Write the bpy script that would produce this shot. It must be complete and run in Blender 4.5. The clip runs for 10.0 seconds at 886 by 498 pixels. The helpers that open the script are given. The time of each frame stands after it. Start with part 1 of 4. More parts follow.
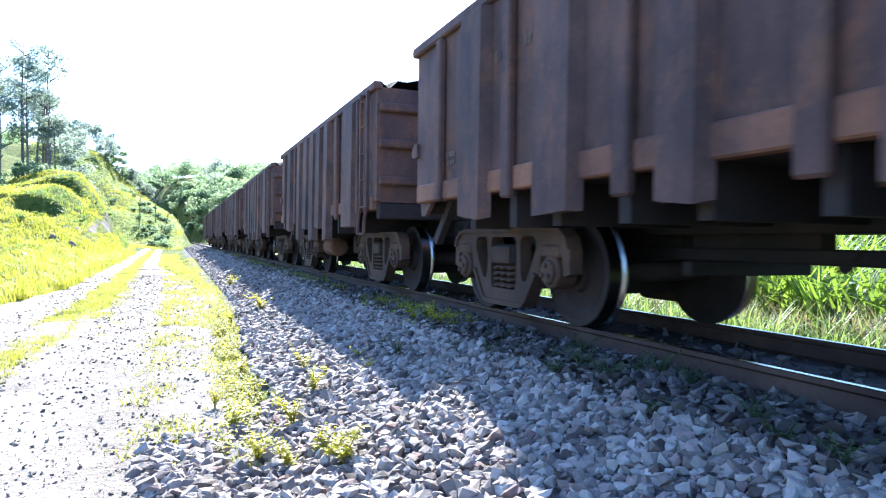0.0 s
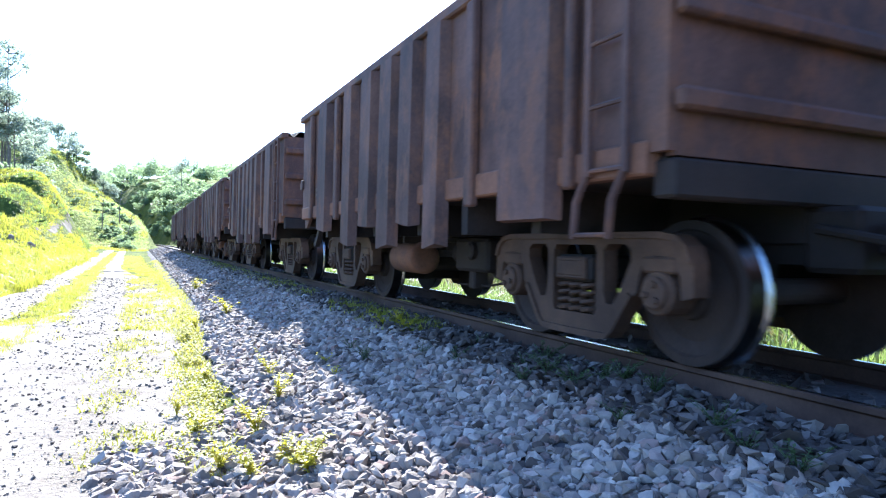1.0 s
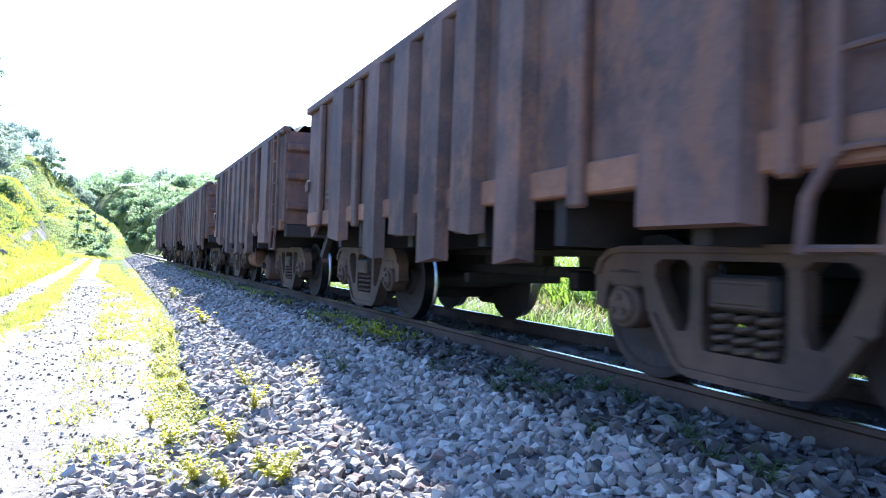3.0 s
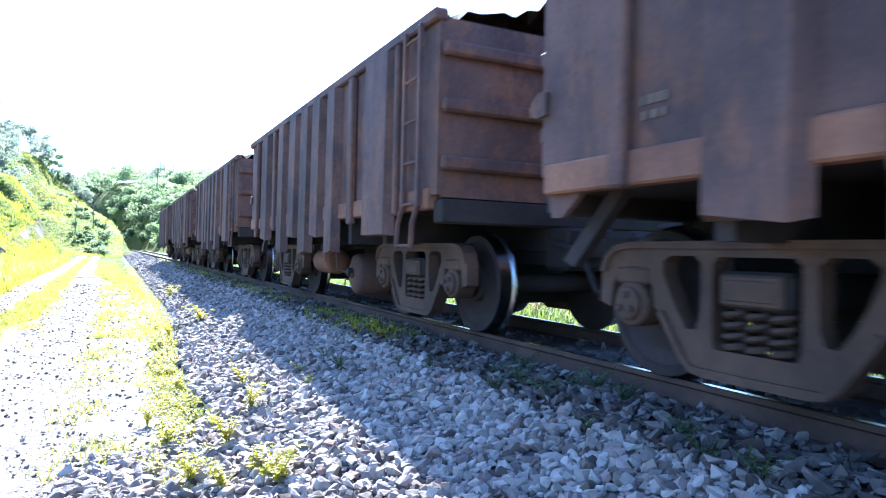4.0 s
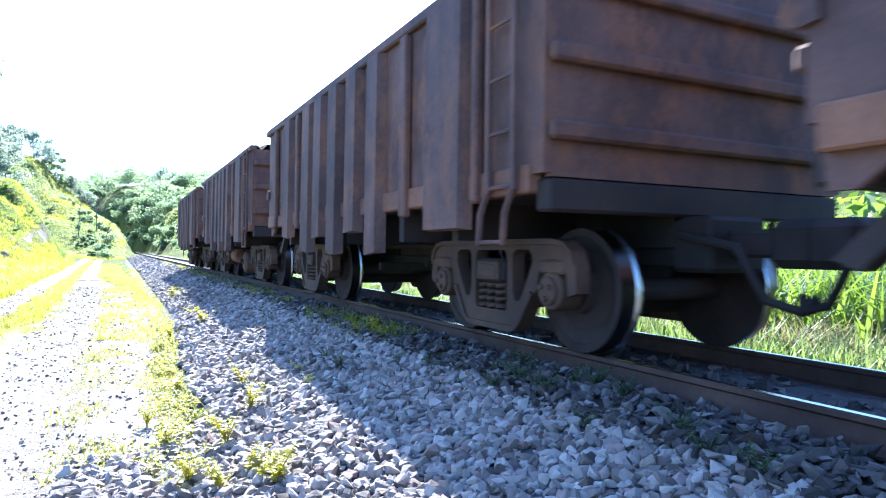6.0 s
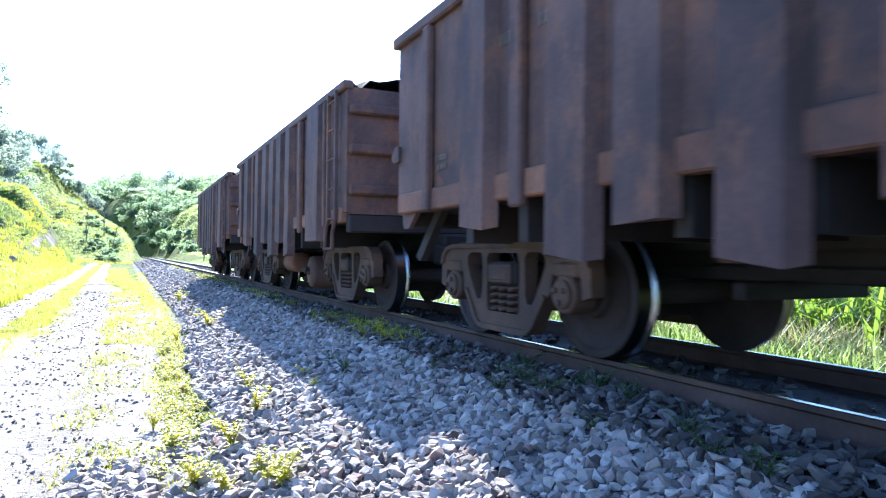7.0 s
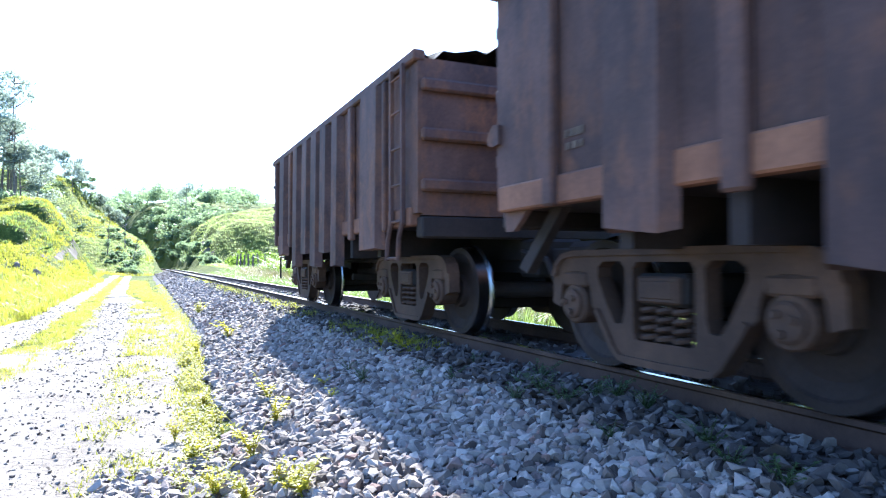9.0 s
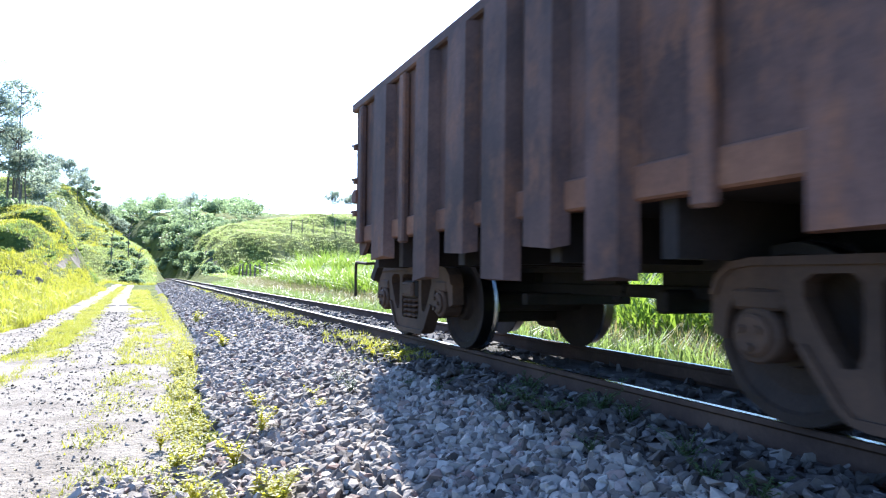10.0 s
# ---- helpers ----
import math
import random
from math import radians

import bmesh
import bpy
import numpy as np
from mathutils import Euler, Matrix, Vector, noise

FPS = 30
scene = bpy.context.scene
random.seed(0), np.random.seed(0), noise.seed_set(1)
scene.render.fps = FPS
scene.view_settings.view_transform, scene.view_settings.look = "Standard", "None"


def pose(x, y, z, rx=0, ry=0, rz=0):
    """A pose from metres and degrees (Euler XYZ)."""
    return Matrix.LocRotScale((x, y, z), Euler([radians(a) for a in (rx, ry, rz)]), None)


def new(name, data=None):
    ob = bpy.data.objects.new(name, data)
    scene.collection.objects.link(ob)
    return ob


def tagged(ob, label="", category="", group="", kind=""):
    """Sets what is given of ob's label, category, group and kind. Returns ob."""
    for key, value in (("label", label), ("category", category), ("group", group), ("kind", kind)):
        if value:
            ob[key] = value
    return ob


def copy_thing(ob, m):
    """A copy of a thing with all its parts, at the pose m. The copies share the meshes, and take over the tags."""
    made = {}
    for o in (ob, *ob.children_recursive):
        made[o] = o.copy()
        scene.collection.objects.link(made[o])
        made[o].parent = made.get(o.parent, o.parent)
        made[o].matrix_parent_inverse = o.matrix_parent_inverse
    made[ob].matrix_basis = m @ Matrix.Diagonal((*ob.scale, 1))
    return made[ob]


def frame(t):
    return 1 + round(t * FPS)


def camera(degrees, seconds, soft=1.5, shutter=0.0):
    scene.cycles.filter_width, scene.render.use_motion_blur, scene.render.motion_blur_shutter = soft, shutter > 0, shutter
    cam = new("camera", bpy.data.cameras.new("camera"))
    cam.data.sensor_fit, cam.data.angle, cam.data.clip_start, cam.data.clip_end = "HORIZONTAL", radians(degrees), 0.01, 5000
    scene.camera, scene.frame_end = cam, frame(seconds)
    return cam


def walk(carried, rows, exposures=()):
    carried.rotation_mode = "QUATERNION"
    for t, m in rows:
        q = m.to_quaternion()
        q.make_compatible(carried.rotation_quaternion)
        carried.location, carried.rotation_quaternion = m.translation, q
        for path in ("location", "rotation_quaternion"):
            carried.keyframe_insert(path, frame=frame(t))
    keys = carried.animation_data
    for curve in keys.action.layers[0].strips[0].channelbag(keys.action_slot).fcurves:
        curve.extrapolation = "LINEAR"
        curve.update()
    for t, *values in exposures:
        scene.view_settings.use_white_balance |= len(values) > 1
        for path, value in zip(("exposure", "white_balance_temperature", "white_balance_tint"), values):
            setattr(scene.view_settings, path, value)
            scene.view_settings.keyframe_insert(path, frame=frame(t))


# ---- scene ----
cam = camera(68.0, 10.0, soft=1.1, shutter=0.25)
PATH = [
    (0.0, pose(-0.056, 0.033, 0.645, 89.39, -0.63, -22.16)),
    (0.5, pose(-0.039, 0.041, 0.656, 89.51, -0.73, -23.49)),
    (1.0, pose(-0.042, 0.039, 0.660, 89.82, -1.19, -24.77)),
    (1.5, pose(-0.038, 0.036, 0.671, 89.93, -1.27, -25.59)),
    (2.0, pose(-0.036, 0.034, 0.670, 90.38, -1.40, -26.04)),
    (2.5, pose(-0.042, 0.021, 0.669, 90.87, -1.73, -26.44)),
    (4.0, pose(-0.017, -0.000, 0.686, 90.34, -1.26, -26.59)),
    (4.5, pose(-0.010, -0.002, 0.691, 90.21, -1.12, -26.52)),
    (5.0, pose(0.008, 0.004, 0.680, 90.20, -0.89, -26.49)),
    (5.5, pose(0.018, 0.005, 0.674, 90.22, -0.72, -26.45)),
    (7.0, pose(0.031, -0.004, 0.672, 90.56, -0.45, -25.80)),
    (7.5, pose(0.025, -0.009, 0.672, 90.78, -0.36, -25.43)),
    (8.0, pose(0.013, -0.020, 0.668, 91.11, -0.39, -25.14)),
    (8.5, pose(0.022, -0.021, 0.673, 91.22, -0.08, -24.72)),
    (9.0, pose(0.024, -0.033, 0.683, 91.34, 0.12, -24.33)),
    (9.5, pose(0.033, -0.045, 0.693, 91.73, 0.04, -24.04)),
    (10.0, pose(0.124, -0.077, 0.672, 92.42, -0.49, -24.06)),
]
walk(cam, PATH, exposures=((0.0, 2.65, 4650, 13), (2.5, 2.7, 4600, 13), (4.5, 2.95, 4500, 13), (7.5, 2.7, 4550, 13), (9.0, 2.65, 4600, 13), (9.5, 2.6, 4600, 13), (10.0, 2.3, 4800, 13)))

# ---- light ----
SUN_AZ, SUN_EL = 12.0, 38.0   # degrees right of the track's line, and up
world = bpy.data.worlds.new("sky")
scene.world = world
world.use_nodes = True
wn = world.node_tree
sky = wn.nodes.new("ShaderNodeTexSky")
sky.sky_type = "NISHITA"
sky.sun_disc = False
sky.sun_elevation, sky.sun_rotation = radians(SUN_EL), radians(SUN_AZ)
sky.air_density, sky.dust_density, sky.ozone_density = 1.1, 0.9, 2.0
wn.nodes["Background"].inputs["Strength"].default_value = 0.086
wn.links.new(sky.outputs[0], wn.nodes["Background"].inputs["Color"])
sun_data = bpy.data.lights.new("sun", "SUN")
sun_data.energy, sun_data.angle, sun_data.color = 5.0, radians(0.53), (1.0, 0.82, 0.55)
sun = new("sun", sun_data)
sa, se = radians(SUN_AZ), radians(SUN_EL)
SUN_DIR = Vector((math.sin(sa) * math.cos(se), math.cos(sa) * math.cos(se), math.sin(se)))
sun.matrix_world = Matrix.Translation((0, 30, 40)) @ SUN_DIR.to_track_quat("Z", "Y").to_matrix().to_4x4()


# ---- materials ----
def nodes_of(name):
    m = bpy.data.materials.new(name)
    m.use_nodes = True
    t = m.node_tree
    return m, t, t.nodes["Principled BSDF"]


def ramp(t, src, stops):
    r = t.nodes.new("ShaderNodeValToRGB")
    e = r.color_ramp.elements
    while len(e) < len(stops):
        e.new(0.5)
    for el, (p, c) in zip(e, stops):
        el.position, el.color = p, (*c, 1)
    t.links.new(src, r.inputs[0])
    return r.outputs[0]


def noise_tex(t, scale, detail=5, rough=0.6, stretch=None, kind="Object"):
    n = t.nodes.new("ShaderNodeTexNoise")
    n.inputs["Scale"].default_value, n.inputs["Detail"].default_value, n.inputs["Roughness"].default_value = scale, detail, rough
    co = t.nodes.new("ShaderNodeTexCoord")
    src = co.outputs[kind]
    if stretch:
        mp = t.nodes.new("ShaderNodeMapping")
        mp.inputs["Scale"].default_value = stretch
        t.links.new(src, mp.inputs[0])
        src = mp.outputs[0]
    t.links.new(src, n.inputs["Vector"])
    return n.outputs["Fac"]


def mixc(t, fac, a, b, mode="MIX"):
    m = t.nodes.new("ShaderNodeMix")
    m.data_type, m.blend_type = "RGBA", mode
    for sock, v in ((m.inputs[0], fac), (m.inputs[6], a), (m.inputs[7], b)):
        if hasattr(v, "links"):
            t.links.new(v, sock)
        elif isinstance(v, tuple):
            sock.default_value = (*v, 1)
        else:
            sock.default_value = v
    return m.outputs[2]


def bump(t, p, src, strength, dist):
    b = t.nodes.new("ShaderNodeBump")
    b.inputs["Strength"].default_value, b.inputs["Distance"].default_value = strength, dist
    t.links.new(src, b.inputs["Height"])
    t.links.new(b.outputs[0], p.inputs["Normal"])


def rusty(name, dark, mid, light, rough=0.75, metal=0.0, streak=True, vary=0.35, patches=None):
    """Weathered painted steel: vertical runs, blotches of rust, fine grain."""
    m, t, p = nodes_of(name)
    blot = noise_tex(t, 1.3, 6, 0.65)
    col = ramp(t, blot, [(0.32, dark), (0.5, mid), (0.72, light)])
    if streak:
        runs = noise_tex(t, 1.0, 4, 0.6, (1, 3.2, 0.45))
        col = mixc(t, ramp(t, runs, [(0.44, (0, 0, 0)), (0.72, (0.6, 0.6, 0.6))]), col, tuple(c * 0.5 for c in dark))
    if patches:
        spots = noise_tex(t, 3.4, 8, 0.72, (1, 1.0, 0.6))
        col = mixc(t, ramp(t, spots, [(0.49, (0, 0, 0)), (0.66, (0.8, 0.8, 0.8))]), col, patches)
        grime = noise_tex(t, 0.5, 6, 0.7, (1, 1.6, 1.0))
        col = mixc(t, ramp(t, grime, [(0.40, (0, 0, 0)), (0.70, (0.75, 0.75, 0.75))]), col, (0.045, 0.034, 0.033))
    fine = noise_tex(t, 38, 4, 0.7)
    col = mixc(t, 0.35, col, ramp(t, fine, [(0.3, (0.25, 0.25, 0.25)), (0.7, (1, 1, 1))]), "MULTIPLY")
    oi = t.nodes.new("ShaderNodeObjectInfo")
    col = mixc(t, vary, col, ramp(t, oi.outputs["Random"], [(0.0, (0.45, 0.42, 0.45)), (1.0, (1.0, 0.9, 0.8))]), "MULTIPLY")
    t.links.new(col, p.inputs["Base Color"])
    p.inputs["Roughness"].default_value, p.inputs["Metallic"].default_value = rough, metal
    p.inputs["Specular IOR Level"].default_value = 0.22
    bump(t, p, fine, 0.35, 0.004)
    return m


def leafy(name, a, b, through_col, share=0.5, rough=0.5):
    """Thin leaves: partly lets the light through; colour varies from leaf to leaf."""
    m, t, p = nodes_of(name)
    g = t.nodes.new("ShaderNodeNewGeometry")
    n = noise_tex(t, 0.6, 3)
    col = mixc(t, g.outputs["Random Per Island"], a, b)
    col = mixc(t, 0.5, col, ramp(t, n, [(0.3, (0.45, 0.5, 0.4)), (0.7, (1, 1, 1))]), "MULTIPLY")
    t.links.new(col, p.inputs["Base Color"])
    p.inputs["Roughness"].default_value = rough
    tr = t.nodes.new("ShaderNodeBsdfTranslucent")
    t.links.new(mixc(t, 0.5, col, through_col), tr.inputs[0])
    mx = t.nodes.new("ShaderNodeMixShader")
    mx.inputs[0].default_value = share
    t.links.new(p.outputs[0], mx.inputs[1])
    t.links.new(tr.outputs[0], mx.inputs[2])
    t.links.new(mx.outputs[0], t.nodes["Material Output"].inputs["Surface"])
    return m


def stony(name, stops, scale, per="Random Per Island", rough=0.85):
    m, t, p = nodes_of(name)
    if per == "island":
        src = t.nodes.new("ShaderNodeNewGeometry").outputs["Random Per Island"]
    else:
        src = t.nodes.new("ShaderNodeObjectInfo").outputs["Random"]
    col = ramp(t, src, stops)
    grain = noise_tex(t, scale, 6, 0.7)
    col = mixc(t, 0.5, col, ramp(t, grain, [(0.3, (0.45, 0.43, 0.42)), (0.65, (1, 1, 1))]), "MULTIPLY")
    t.links.new(col, p.inputs["Base Color"])
    p.inputs["Roughness"].default_value = rough
    p.inputs["Specular IOR Level"].default_value = 0.25
    bump(t, p, grain, 0.8, 0.012)
    return m


def earthy(name, a, b, c, scale=0.7, fine_scale=25, rough=0.95, relief=0.02):
    m, t, p = nodes_of(name)
    big = noise_tex(t, scale, 6, 0.65)
    fine = noise_tex(t, fine_scale, 5, 0.75)
    col = ramp(t, big, [(0.3, a), (0.5, b), (0.7, c)])
    col = mixc(t, 0.6, col, ramp(t, fine, [(0.3, (0.4, 0.38, 0.35)), (0.62, (1, 1, 1))]), "MULTIPLY")
    t.links.new(col, p.inputs["Base Color"])
    p.inputs["Roughness"].default_value = rough
    p.inputs["Specular IOR Level"].default_value = 0.1
    bump(t, p, fine, 0.8, relief)
    return m


def pasture(name):
    """Grazed turf: broad swathes of green and yellow, tussocks, worn spots, coarse relief."""
    m, t, p = nodes_of(name)
    broad, patch = noise_tex(t, 0.07, 4, 0.6), noise_tex(t, 0.55, 6, 0.7)
    tussock, fine = noise_tex(t, 2.6, 5, 0.75), noise_tex(t, 14, 4, 0.7)
    col = ramp(t, broad, [(0.3, (0.075, 0.105, 0.02)), (0.5, (0.13, 0.15, 0.025)), (0.7, (0.20, 0.20, 0.035))])
    col = mixc(t, ramp(t, patch, [(0.46, (0, 0, 0)), (0.60, (0.85, 0.85, 0.85))]), col, (0.06, 0.085, 0.022))
    col = mixc(t, ramp(t, tussock, [(0.52, (0, 0, 0)), (0.66, (0.8, 0.8, 0.8))]), col, (0.20, 0.215, 0.05))
    col = mixc(t, 0.7, col, ramp(t, fine, [(0.32, (0.3, 0.32, 0.28)), (0.62, (1, 1, 1))]), "MULTIPLY")
    t.links.new(col, p.inputs["Base Color"])
    p.inputs["Roughness"].default_value, p.inputs["Specular IOR Level"].default_value = 0.95, 0.08
    bump(t, p, mixc(t, 0.4, tussock, fine), 1.0, 0.35)
    return m


STONES = [(0.0, (0.075, 0.058, 0.048)), (0.2, (0.18, 0.15, 0.126)), (0.6, (0.29, 0.25, 0.213)), (0.82, (0.35, 0.308, 0.265)), (0.9, (0.20, 0.125, 0.10)), (1.0, (0.42, 0.375, 0.325))]
M = dict(
    side=rusty("weathered_wagon_paint", (0.07, 0.042, 0.035), (0.135, 0.078, 0.063), (0.21, 0.12, 0.088), patches=(0.25, 0.115, 0.055)),
    sill=rusty("orange_rust", (0.10, 0.055, 0.04), (0.20, 0.10, 0.06), (0.31, 0.155, 0.085), streak=False),
    under=rusty("dark_underframe", (0.014, 0.012, 0.011), (0.027, 0.022, 0.02), (0.05, 0.036, 0.03), streak=False),
    bogie=rusty("dusty_cast_steel", (0.042, 0.027, 0.02), (0.08, 0.05, 0.034), (0.15, 0.088, 0.055), streak=False),
    tank=rusty("rusted_tank", (0.08, 0.045, 0.032), (0.16, 0.083, 0.052), (0.25, 0.135, 0.08), streak=False, patches=(0.24, 0.11, 0.055)),
    wheel=rusty("dark_wheel_steel", (0.022, 0.017, 0.015), (0.042, 0.03, 0.025), (0.075, 0.052, 0.042), streak=False),
    bright=rusty("polished_steel", (0.26, 0.26, 0.27), (0.38, 0.38, 0.39), (0.5, 0.5, 0.51), rough=0.27, metal=1.0, streak=False, vary=0.1),
    tread=rusty("worn_wheel_tread", (0.07, 0.062, 0.057), (0.12, 0.11, 0.10), (0.2, 0.19, 0.18), rough=0.3, metal=1.0, streak=False, vary=0.1),
    railside=rusty("brown_rail_rust", (0.045, 0.027, 0.02), (0.08, 0.048, 0.034), (0.13, 0.08, 0.055), streak=False),
    mark=rusty("faded_lettering", (0.12, 0.09, 0.065), (0.18, 0.14, 0.10), (0.25, 0.195, 0.14), streak=False),
    ore=earthy("dark_ore", (0.02, 0.018, 0.018), (0.045, 0.038, 0.036), (0.08, 0.065, 0.06), 1.2, 14),
    stone=stony("ballast_stone", STONES, 22, "object"),
    stones=stony("ballast_stones", STONES, 22, "island"),
    pebble=stony("road_pebble", [(0.0, (0.06, 0.05, 0.043)), (0.5, (0.15, 0.13, 0.11)), (1.0, (0.32, 0.29, 0.25))], 22, "island"),
    bed=earthy("ballast_bed", (0.05, 0.045, 0.045), (0.10, 0.092, 0.09), (0.16, 0.148, 0.143), 2.0, 18, 0.95, 0.05),
    dirt=earthy("pale_dirt", (0.165, 0.139, 0.112), (0.265, 0.231, 0.19), (0.36, 0.32, 0.268), 1.4, 16, 0.95, 0.06),
    ground=pasture("grassy_ground"),
    # brown earth, its colour darkened to stand in for the train's shade
    oily=earthy("oily_earth", (0.03, 0.024, 0.02), (0.055, 0.042, 0.034), (0.09, 0.07, 0.055), 2.5, 22),
    # dirty stones, darkened further in colour for the shade under the wagons
    dirty=stony("dirty_shaded_stones", [(0.0, (0.04, 0.033, 0.029)), (0.6, (0.09, 0.074, 0.065)), (1.0, (0.19, 0.165, 0.148))], 22, "island"),
    grass=leafy("grass_blades", (0.14, 0.165, 0.02), (0.28, 0.27, 0.035), (0.55, 0.54, 0.03), 0.54),
    hill=leafy("pasture_blades", (0.08, 0.125, 0.03), (0.19, 0.235, 0.06), (0.33, 0.44, 0.09), 0.48),
    # grass of the distant slopes, haze put into its colour as a paler green
    slope=leafy("hazed_slope_grass", (0.14, 0.18, 0.06), (0.27, 0.30, 0.10), (0.50, 0.60, 0.17), 0.55),
    dry=leafy("dry_grass", (0.25, 0.21, 0.10), (0.18, 0.17, 0.065), (0.36, 0.31, 0.12), 0.42),
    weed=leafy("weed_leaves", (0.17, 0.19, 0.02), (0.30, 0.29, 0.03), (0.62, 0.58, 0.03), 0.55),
    # lit and shaded copies of the weed leaves: sun and shade put into the colour
    sun_weed=leafy("sunlit_weed_leaves", (0.24, 0.25, 0.02), (0.40, 0.38, 0.03), (0.84, 0.76, 0.03), 0.6),
    dull_weed=leafy("shade_weed_leaves", (0.05, 0.08, 0.03), (0.08, 0.11, 0.035), (0.14, 0.19, 0.05), 0.35),
    cane=leafy("cane_leaves", (0.05, 0.11, 0.015), (0.14, 0.22, 0.03), (0.34, 0.46, 0.03), 0.5),
    # tree and gum leaf colours are lifted to stand in for distant haze
    tree=leafy("tree_leaves", (0.12, 0.16, 0.085), (0.18, 0.23, 0.12), (0.40, 0.52, 0.24), 0.6),
    gum=leafy("gum_leaves", (0.13, 0.16, 0.12), (0.19, 0.22, 0.17), (0.46, 0.54, 0.40), 0.6),
    bark=earthy("bark", (0.10, 0.08, 0.065), (0.18, 0.15, 0.12), (0.28, 0.24, 0.2), 3, 30),
    wood=earthy("weathered_wood", (0.10, 0.08, 0.06), (0.17, 0.14, 0.11), (0.24, 0.2, 0.17), 4, 40),
    cut=earthy("bare_earth", (0.08, 0.068, 0.05), (0.14, 0.118, 0.088), (0.24, 0.20, 0.155), 0.6, 4),
)


# ---- mesh helpers ----
def part(name, bm, material, parent=None, label="", smooth=False):
    me = bpy.data.meshes.new(name)
    bmesh.ops.recalc_face_normals(bm, faces=bm.faces)
    bm.to_mesh(me)
    bm.free()
    me.materials.append(material)
    if smooth:
        me.shade_smooth()
    ob = new(name, me)
    if parent is not None:
        ob.parent = parent
    return tagged(ob, label)


def box(bm, x0, x1, y0, y1, z0, z1, bevel=0.0):
    vs = [bm.verts.new((x, y, z)) for x in (x0, x1) for y in (y0, y1) for z in (z0, z1)]
    fs = [bm.faces.new([vs[i] for i in q]) for q in ((0, 1, 3, 2), (4, 6, 7, 5), (0, 4, 5, 1), (2, 3, 7, 6), (0, 2, 6, 4), (1, 5, 7, 3))]
    if bevel:
        es = list({e for f in fs for e in f.edges})
        bmesh.ops.bevel(bm, geom=es, offset=bevel, segments=1, affect="EDGES")
    return bm


def prism(bm, yz, x0, x1):
    """A plate whose outline lies in the y-z plane, from x0 to x1."""
    a = [bm.verts.new((x0, y, z)) for y, z in yz]
    b = [bm.verts.new((x1, y, z)) for y, z in yz]
    bm.faces.new(a)
    bm.faces.new(b[::-1])
    n = len(yz)
    for i in range(n):
        bm.faces.new((a[i], b[i], b[(i + 1) % n], a[(i + 1) % n]))
    return bm


def lathe(bm, prof, segs=32, axis="x", centre=(0, 0, 0)):
    rings = []
    for u, r in prof:
        ring = []
        for i in range(segs):
            a = 2 * math.pi * i / segs
            p = (u, r * math.cos(a), r * math.sin(a)) if axis == "x" else (r * math.cos(a), u, r * math.sin(a))
            if axis == "z":
                p = (r * math.cos(a), r * math.sin(a), u)
            ring.append(bm.verts.new(Vector(p) + Vector(centre)))
        rings.append(ring)
    for a, b in zip(rings, rings[1:]):
        for i in range(segs):
            bm.faces.new((a[i], a[(i + 1) % segs], b[(i + 1) % segs], b[i]))
    bm.faces.new(rings[0])
    bm.faces.new(rings[-1][::-1])
    return bm


def tube(bm, pts, r, segs=6, r_end=None):
    pts = [Vector(p) for p in pts]
    rings = []
    for i, p in enumerate(pts):
        d = (pts[min(i + 1, len(pts) - 1)] - pts[max(i - 1, 0)]).normalized()
        u = d.orthogonal().normalized() if i == 0 else (u - d * u.dot(d)).normalized()
        v = d.cross(u)
        rr = r if r_end is None else r + (r_end - r) * i / max(1, len(pts) - 1)
        rings.append([bm.verts.new(p + (u * math.cos(a) + v * math.sin(a)) * rr) for a in (2 * math.pi * k / segs for k in range(segs))])
    for a, b in zip(rings, rings[1:]):
        for i in range(segs):
            bm.faces.new((a[i], a[(i + 1) % segs], b[(i + 1) % segs], b[i]))
    bm.faces.new(rings[0][::-1])
    bm.faces.new(rings[-1])
    return bm


def mesh_np(name, verts, tris, material, smooth=False):
    verts, tris = np.asarray(verts, np.float32), np.asarray(tris, np.int32)
    me = bpy.data.meshes.new(name)
    me.vertices.add(len(verts))
    me.vertices.foreach_set("co", verts.ravel())
    me.loops.add(tris.size)
    me.loops.foreach_set("vertex_index", tris.ravel())
    k = tris.shape[1]
    me.polygons.add(len(tris))
    me.polygons.foreach_set("loop_start", np.arange(0, tris.size, k, dtype=np.int32))
    me.update(calc_edges=True)
    me.materials.append(material)
    if smooth:
        me.shade_smooth()
    else:
        me.shade_flat()
    return me


def scatter(templates, pos, scale, yaw, tilt=0.0, rng=None):
    """Joined copies of small templates: (verts, tris) of all of them."""
    rng = rng or np.random.default_rng(5)
    pos = np.asarray(pos, float)
    n = len(pos)
    which = rng.integers(0, len(templates), n)
    V, T, off = [], [], 0
    for k, (tv, tt) in enumerate(templates):
        sel = np.where(which == k)[0]
        if not len(sel):
            continue
        c, s = np.cos(yaw[sel]), np.sin(yaw[sel])
        sc = scale[sel][:, None]
        v = tv[None] * (sc[:, :, None] if sc.ndim == 2 else sc)
        lean = rng.normal(0, tilt, (len(sel), 2)) if tilt else np.zeros((len(sel), 2))
        x = v[..., 0] + v[..., 2] * lean[:, :1]
        y = v[..., 1] + v[..., 2] * lean[:, 1:]
        w = np.stack([x * c[:, None] - y * s[:, None], x * s[:, None] + y * c[:, None], v[..., 2]], -1) + pos[sel][:, None]
        V.append(w.reshape(-1, 3))
        m = len(tv)
        T.append((tt[None] + (off + np.arange(len(sel)) * m)[:, None, None]).reshape(-1, 3))
        off += m * len(sel)
    return np.concatenate(V), np.concatenate(T)


